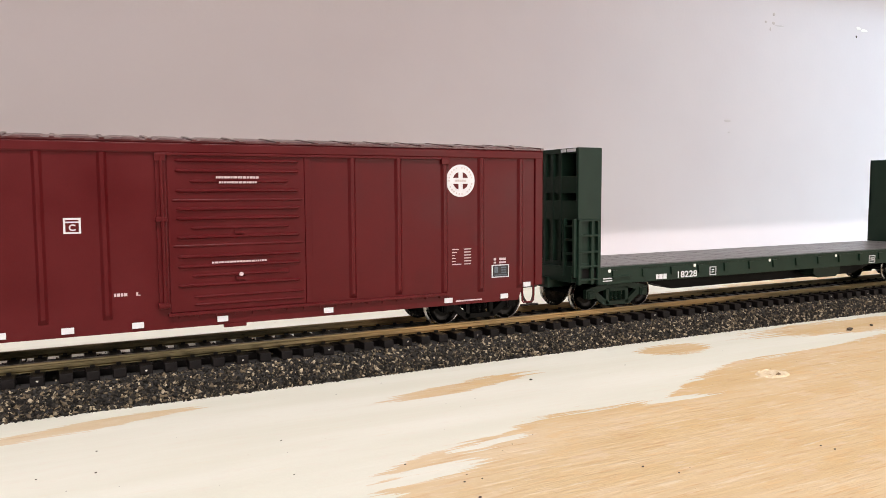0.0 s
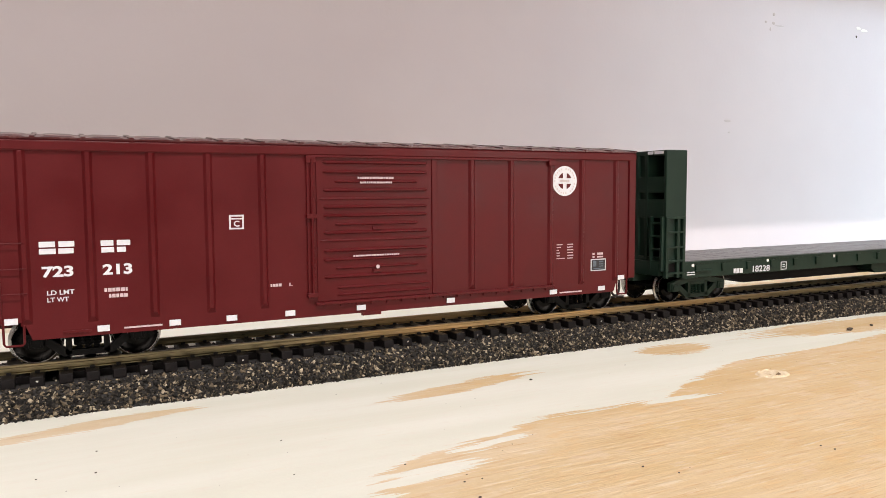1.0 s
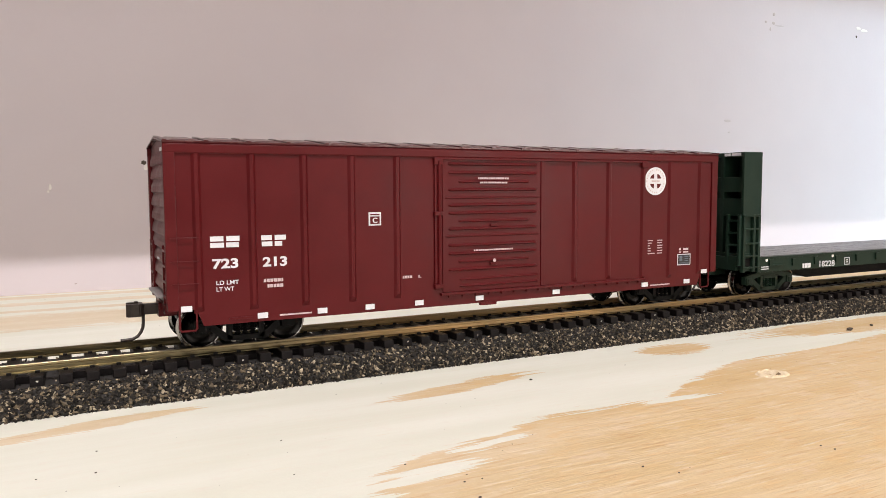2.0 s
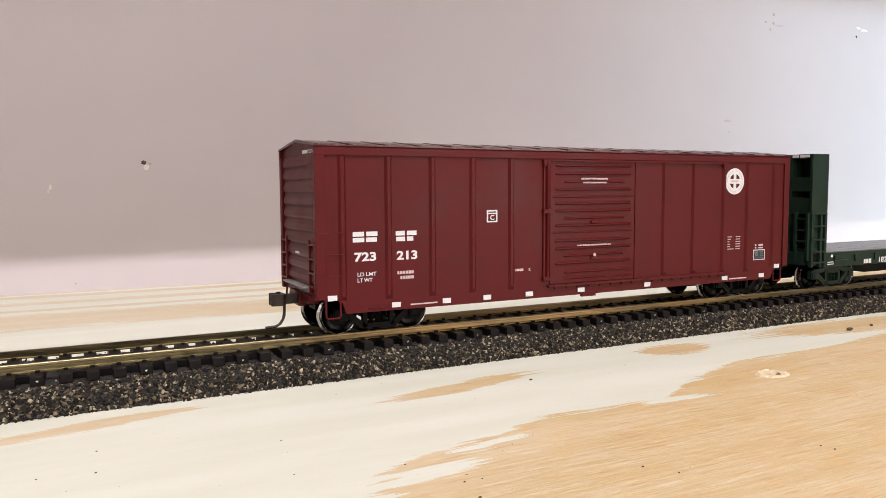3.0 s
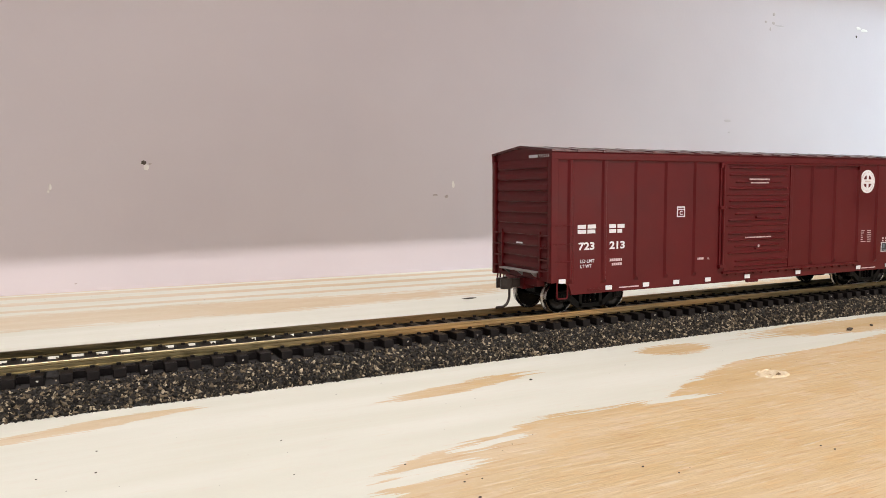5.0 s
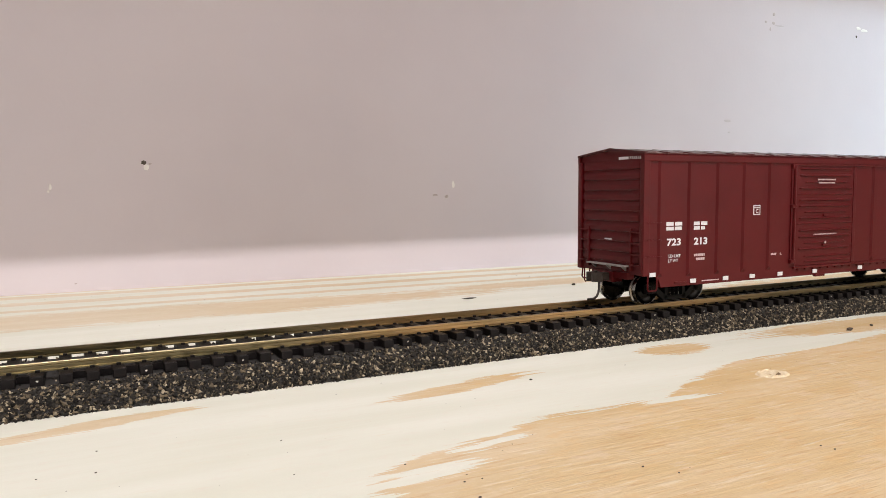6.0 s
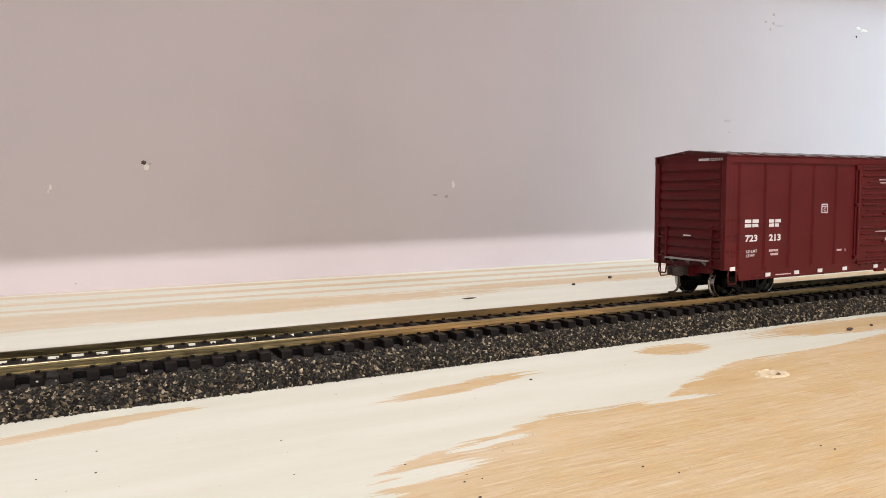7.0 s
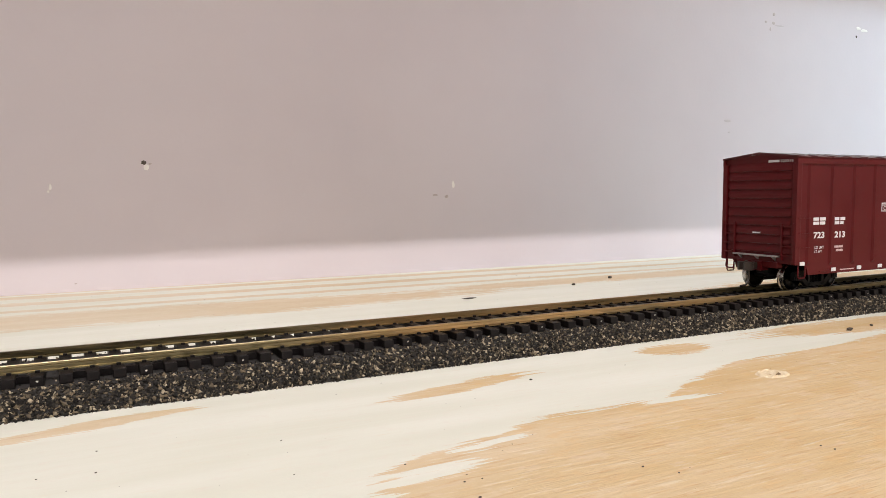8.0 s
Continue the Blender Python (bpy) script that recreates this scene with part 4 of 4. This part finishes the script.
    box(bm, 195.25, 195.4, -10.4, -7.8, 51.6, 52.6)
    box(bm, 195.25, 195.4, -15.2, -11.0, 51.6, 52.6)
    part("end_placard", bm, WHITE, car)
    gear = make_truck(car, 215.4, GREEN, 11.0) + make_truck(car, 380.6, GREEN, 11.0)
    return car, gear


boxcar, boxcar_gear = make_boxcar()
flatcar, flatcar_gear = make_flatcar()


# ---- crumbs and the torn hole in the bench ----
def make_crumb(name, label, x, y, w, d, h, material, seed):
    bm = bmesh.new()
    made = bmesh.ops.create_icosphere(bm, subdivisions=2, radius=1.0)["verts"]
    for v in made:
        k = 1 + 0.55 * noise.noise(v.co * 1.7 + Vector((seed, seed * 2, 0)))
        v.co = Vector((x + v.co.x * w / 2 * k, y + v.co.y * d / 2 * k, BENCH + h / 2 * 0.9 + v.co.z * h / 2 * k))
    tagged(part(name, bm, material), label, "crumb", "loose crumbs on the bench")


make_crumb("ballast_crumb", "dark granule lying loose on the plywood", 242.3, -41.2, 2.9, 1.5, 1.2, DIRT, 1)
make_crumb("ballast_crumb", "dark granule lying loose on the plywood", 257.1, -39.4, 1.4, 0.9, 0.7, DIRT, 2)
make_crumb("ballast_crumb", "dark granule lying loose on the plywood", 270.8, 120.8, 2.2, 2.0, 1.5, DIRT, 3)
make_crumb("ballast_crumb", "dark granule lying loose on the plywood", 235.0, 106.5, 1.9, 1.6, 1.2, DIRT, 4)
make_crumb("wood_sliver", "thin dark sliver lying on the plywood", 163.7, 90.4, 7.5, 2.0, 0.5, DIRT, 5)
make_crumb("ballast_crumb", "dark granule lying loose on the plywood", 106.5, -45.4, 0.9, 0.7, 0.4, DIRT, 6)


def make_specks():
    rng = np.random.default_rng(11)
    bm = bmesh.new()
    for _ in range(150):
        x, y = rng.uniform(-30, 300), rng.choice([rng.uniform(-125, -26), rng.uniform(40, 200)])
        r = 0.06 + 0.13 * rng.random() ** 3
        made = bmesh.ops.create_icosphere(bm, subdivisions=1, radius=r)["verts"]
        for v in made:
            v.co = Vector((v.co.x * rng.uniform(0.8, 1.6) + x, v.co.y + y, v.co.z * 0.6 + BENCH + r * 0.4))
    # larger specks that lie singly
    for x, y, r in ((52.9, -84.8, 0.26), (58.5, -96.9, 0.3), (60.4, -94.2, 0.24), (61.9, -97.0, 0.22), (89.9, -105.7, 0.34), (93.4, -110.8, 0.3), (127.4, -113.3, 0.3),
                    (128.0, -115.8, 0.34), (3.1, -63.0, 0.3), (-6.2, -61.5, 0.22), (36.4, -61.6, 0.24), (33.8, -80.1, 0.22), (57.7, -103.6, 0.36)):
        made = bmesh.ops.create_icosphere(bm, subdivisions=1, radius=r * 0.7)["verts"]
        for v in made:
            v.co = Vector((v.co.x * rng.uniform(0.9, 1.5) + x, v.co.y + y, v.co.z * 0.6 + BENCH + r * 0.4))
    tagged(part("sawdust_specks", bm, DIRT), "scattered dark specks on the plywood", "dust", kind="stuff")


def make_torn_hole():
    hole = thing("screw_hole", "countersunk screw hole with torn pale fibres in the plywood", "hole", kind="structure")
    bm = bmesh.new()
    rings, seg = [], 28
    for r, z in ((5.2, 0.02), (4.3, 0.5), (3.4, 0.35), (2.2, 0.08), (1.4, 0.03)):
        ring = []
        for k in range(seg):
            a = 2 * math.pi * k / seg
            wob = 1 + 0.22 * noise.noise(Vector((math.cos(a) * 2, math.sin(a) * 2, r)))
            lift = z * (0.5 + 0.9 * max(0, noise.noise(Vector((math.cos(a) * 3, math.sin(a) * 3, r + 5))) + 0.4))
            ring.append(bm.verts.new((166.7 + r * wob * math.cos(a), -70.9 + 0.72 * r * wob * math.sin(a), BENCH + 0.01 + lift)))
        rings.append(ring)
    for one, two in zip(rings, rings[1:]):
        for k in range(seg):
            bm.faces.new((one[k], one[(k + 1) % seg], two[(k + 1) % seg], two[k]))
    part("torn_rim", bm, TORN, hole, "pale torn wood fibre rim")
    # a thin brown disc laid on the bench in place of a sunk recess
    bm = bmesh.new()
    made = bmesh.ops.create_cone(bm, cap_ends=True, segments=14, radius1=1.5, radius2=1.2, depth=0.1)["verts"]
    for v in made:
        v.co = Vector((168.2 + v.co.x * 1.5, -71.2 + v.co.y * 0.9, BENCH + 0.06 + v.co.z))
    part("screw_recess", bm, RECESS, hole, "dark screw recess")
    for k in range(7):
        bm = bmesh.new()
        x, y = 161.9 + k * 0.9, -70.6 + random.uniform(-1.3, 1.3)
        prism(bm, [(x, BENCH), (x + 0.5, BENCH), (x + 0.9, BENCH + random.uniform(0.5, 1.0))], y - 0.5, y + 0.5)
        part("splinter", bm, TORN, hole)


make_specks()
make_torn_hole()


def motions():
    """Both cars roll along the track together; the wheels turn with the distance."""
    def run(t):
        for (t0, a), (t1, b) in zip(SPEED_ROWS, SPEED_ROWS[1:]):
            if t <= t1:
                return a + (b - a) * (t - t0) / (t1 - t0)
        return SPEED_ROWS[-1][1]
    for car, gear in ((boxcar, boxcar_gear), (flatcar, flatcar_gear)):
        walk(car, [(t, pose((CAR_START + s) * MM, 0, 0)) for t, s in SPEED_ROWS])
        for axle in gear:
            at = axle.location.copy()
            walk(axle, [(k / 10, Matrix.Translation(at) @ Matrix.Rotation((run(k / 10) - run(0)) / 5.2, 4, "Y")) for k in range(81)])


motions()
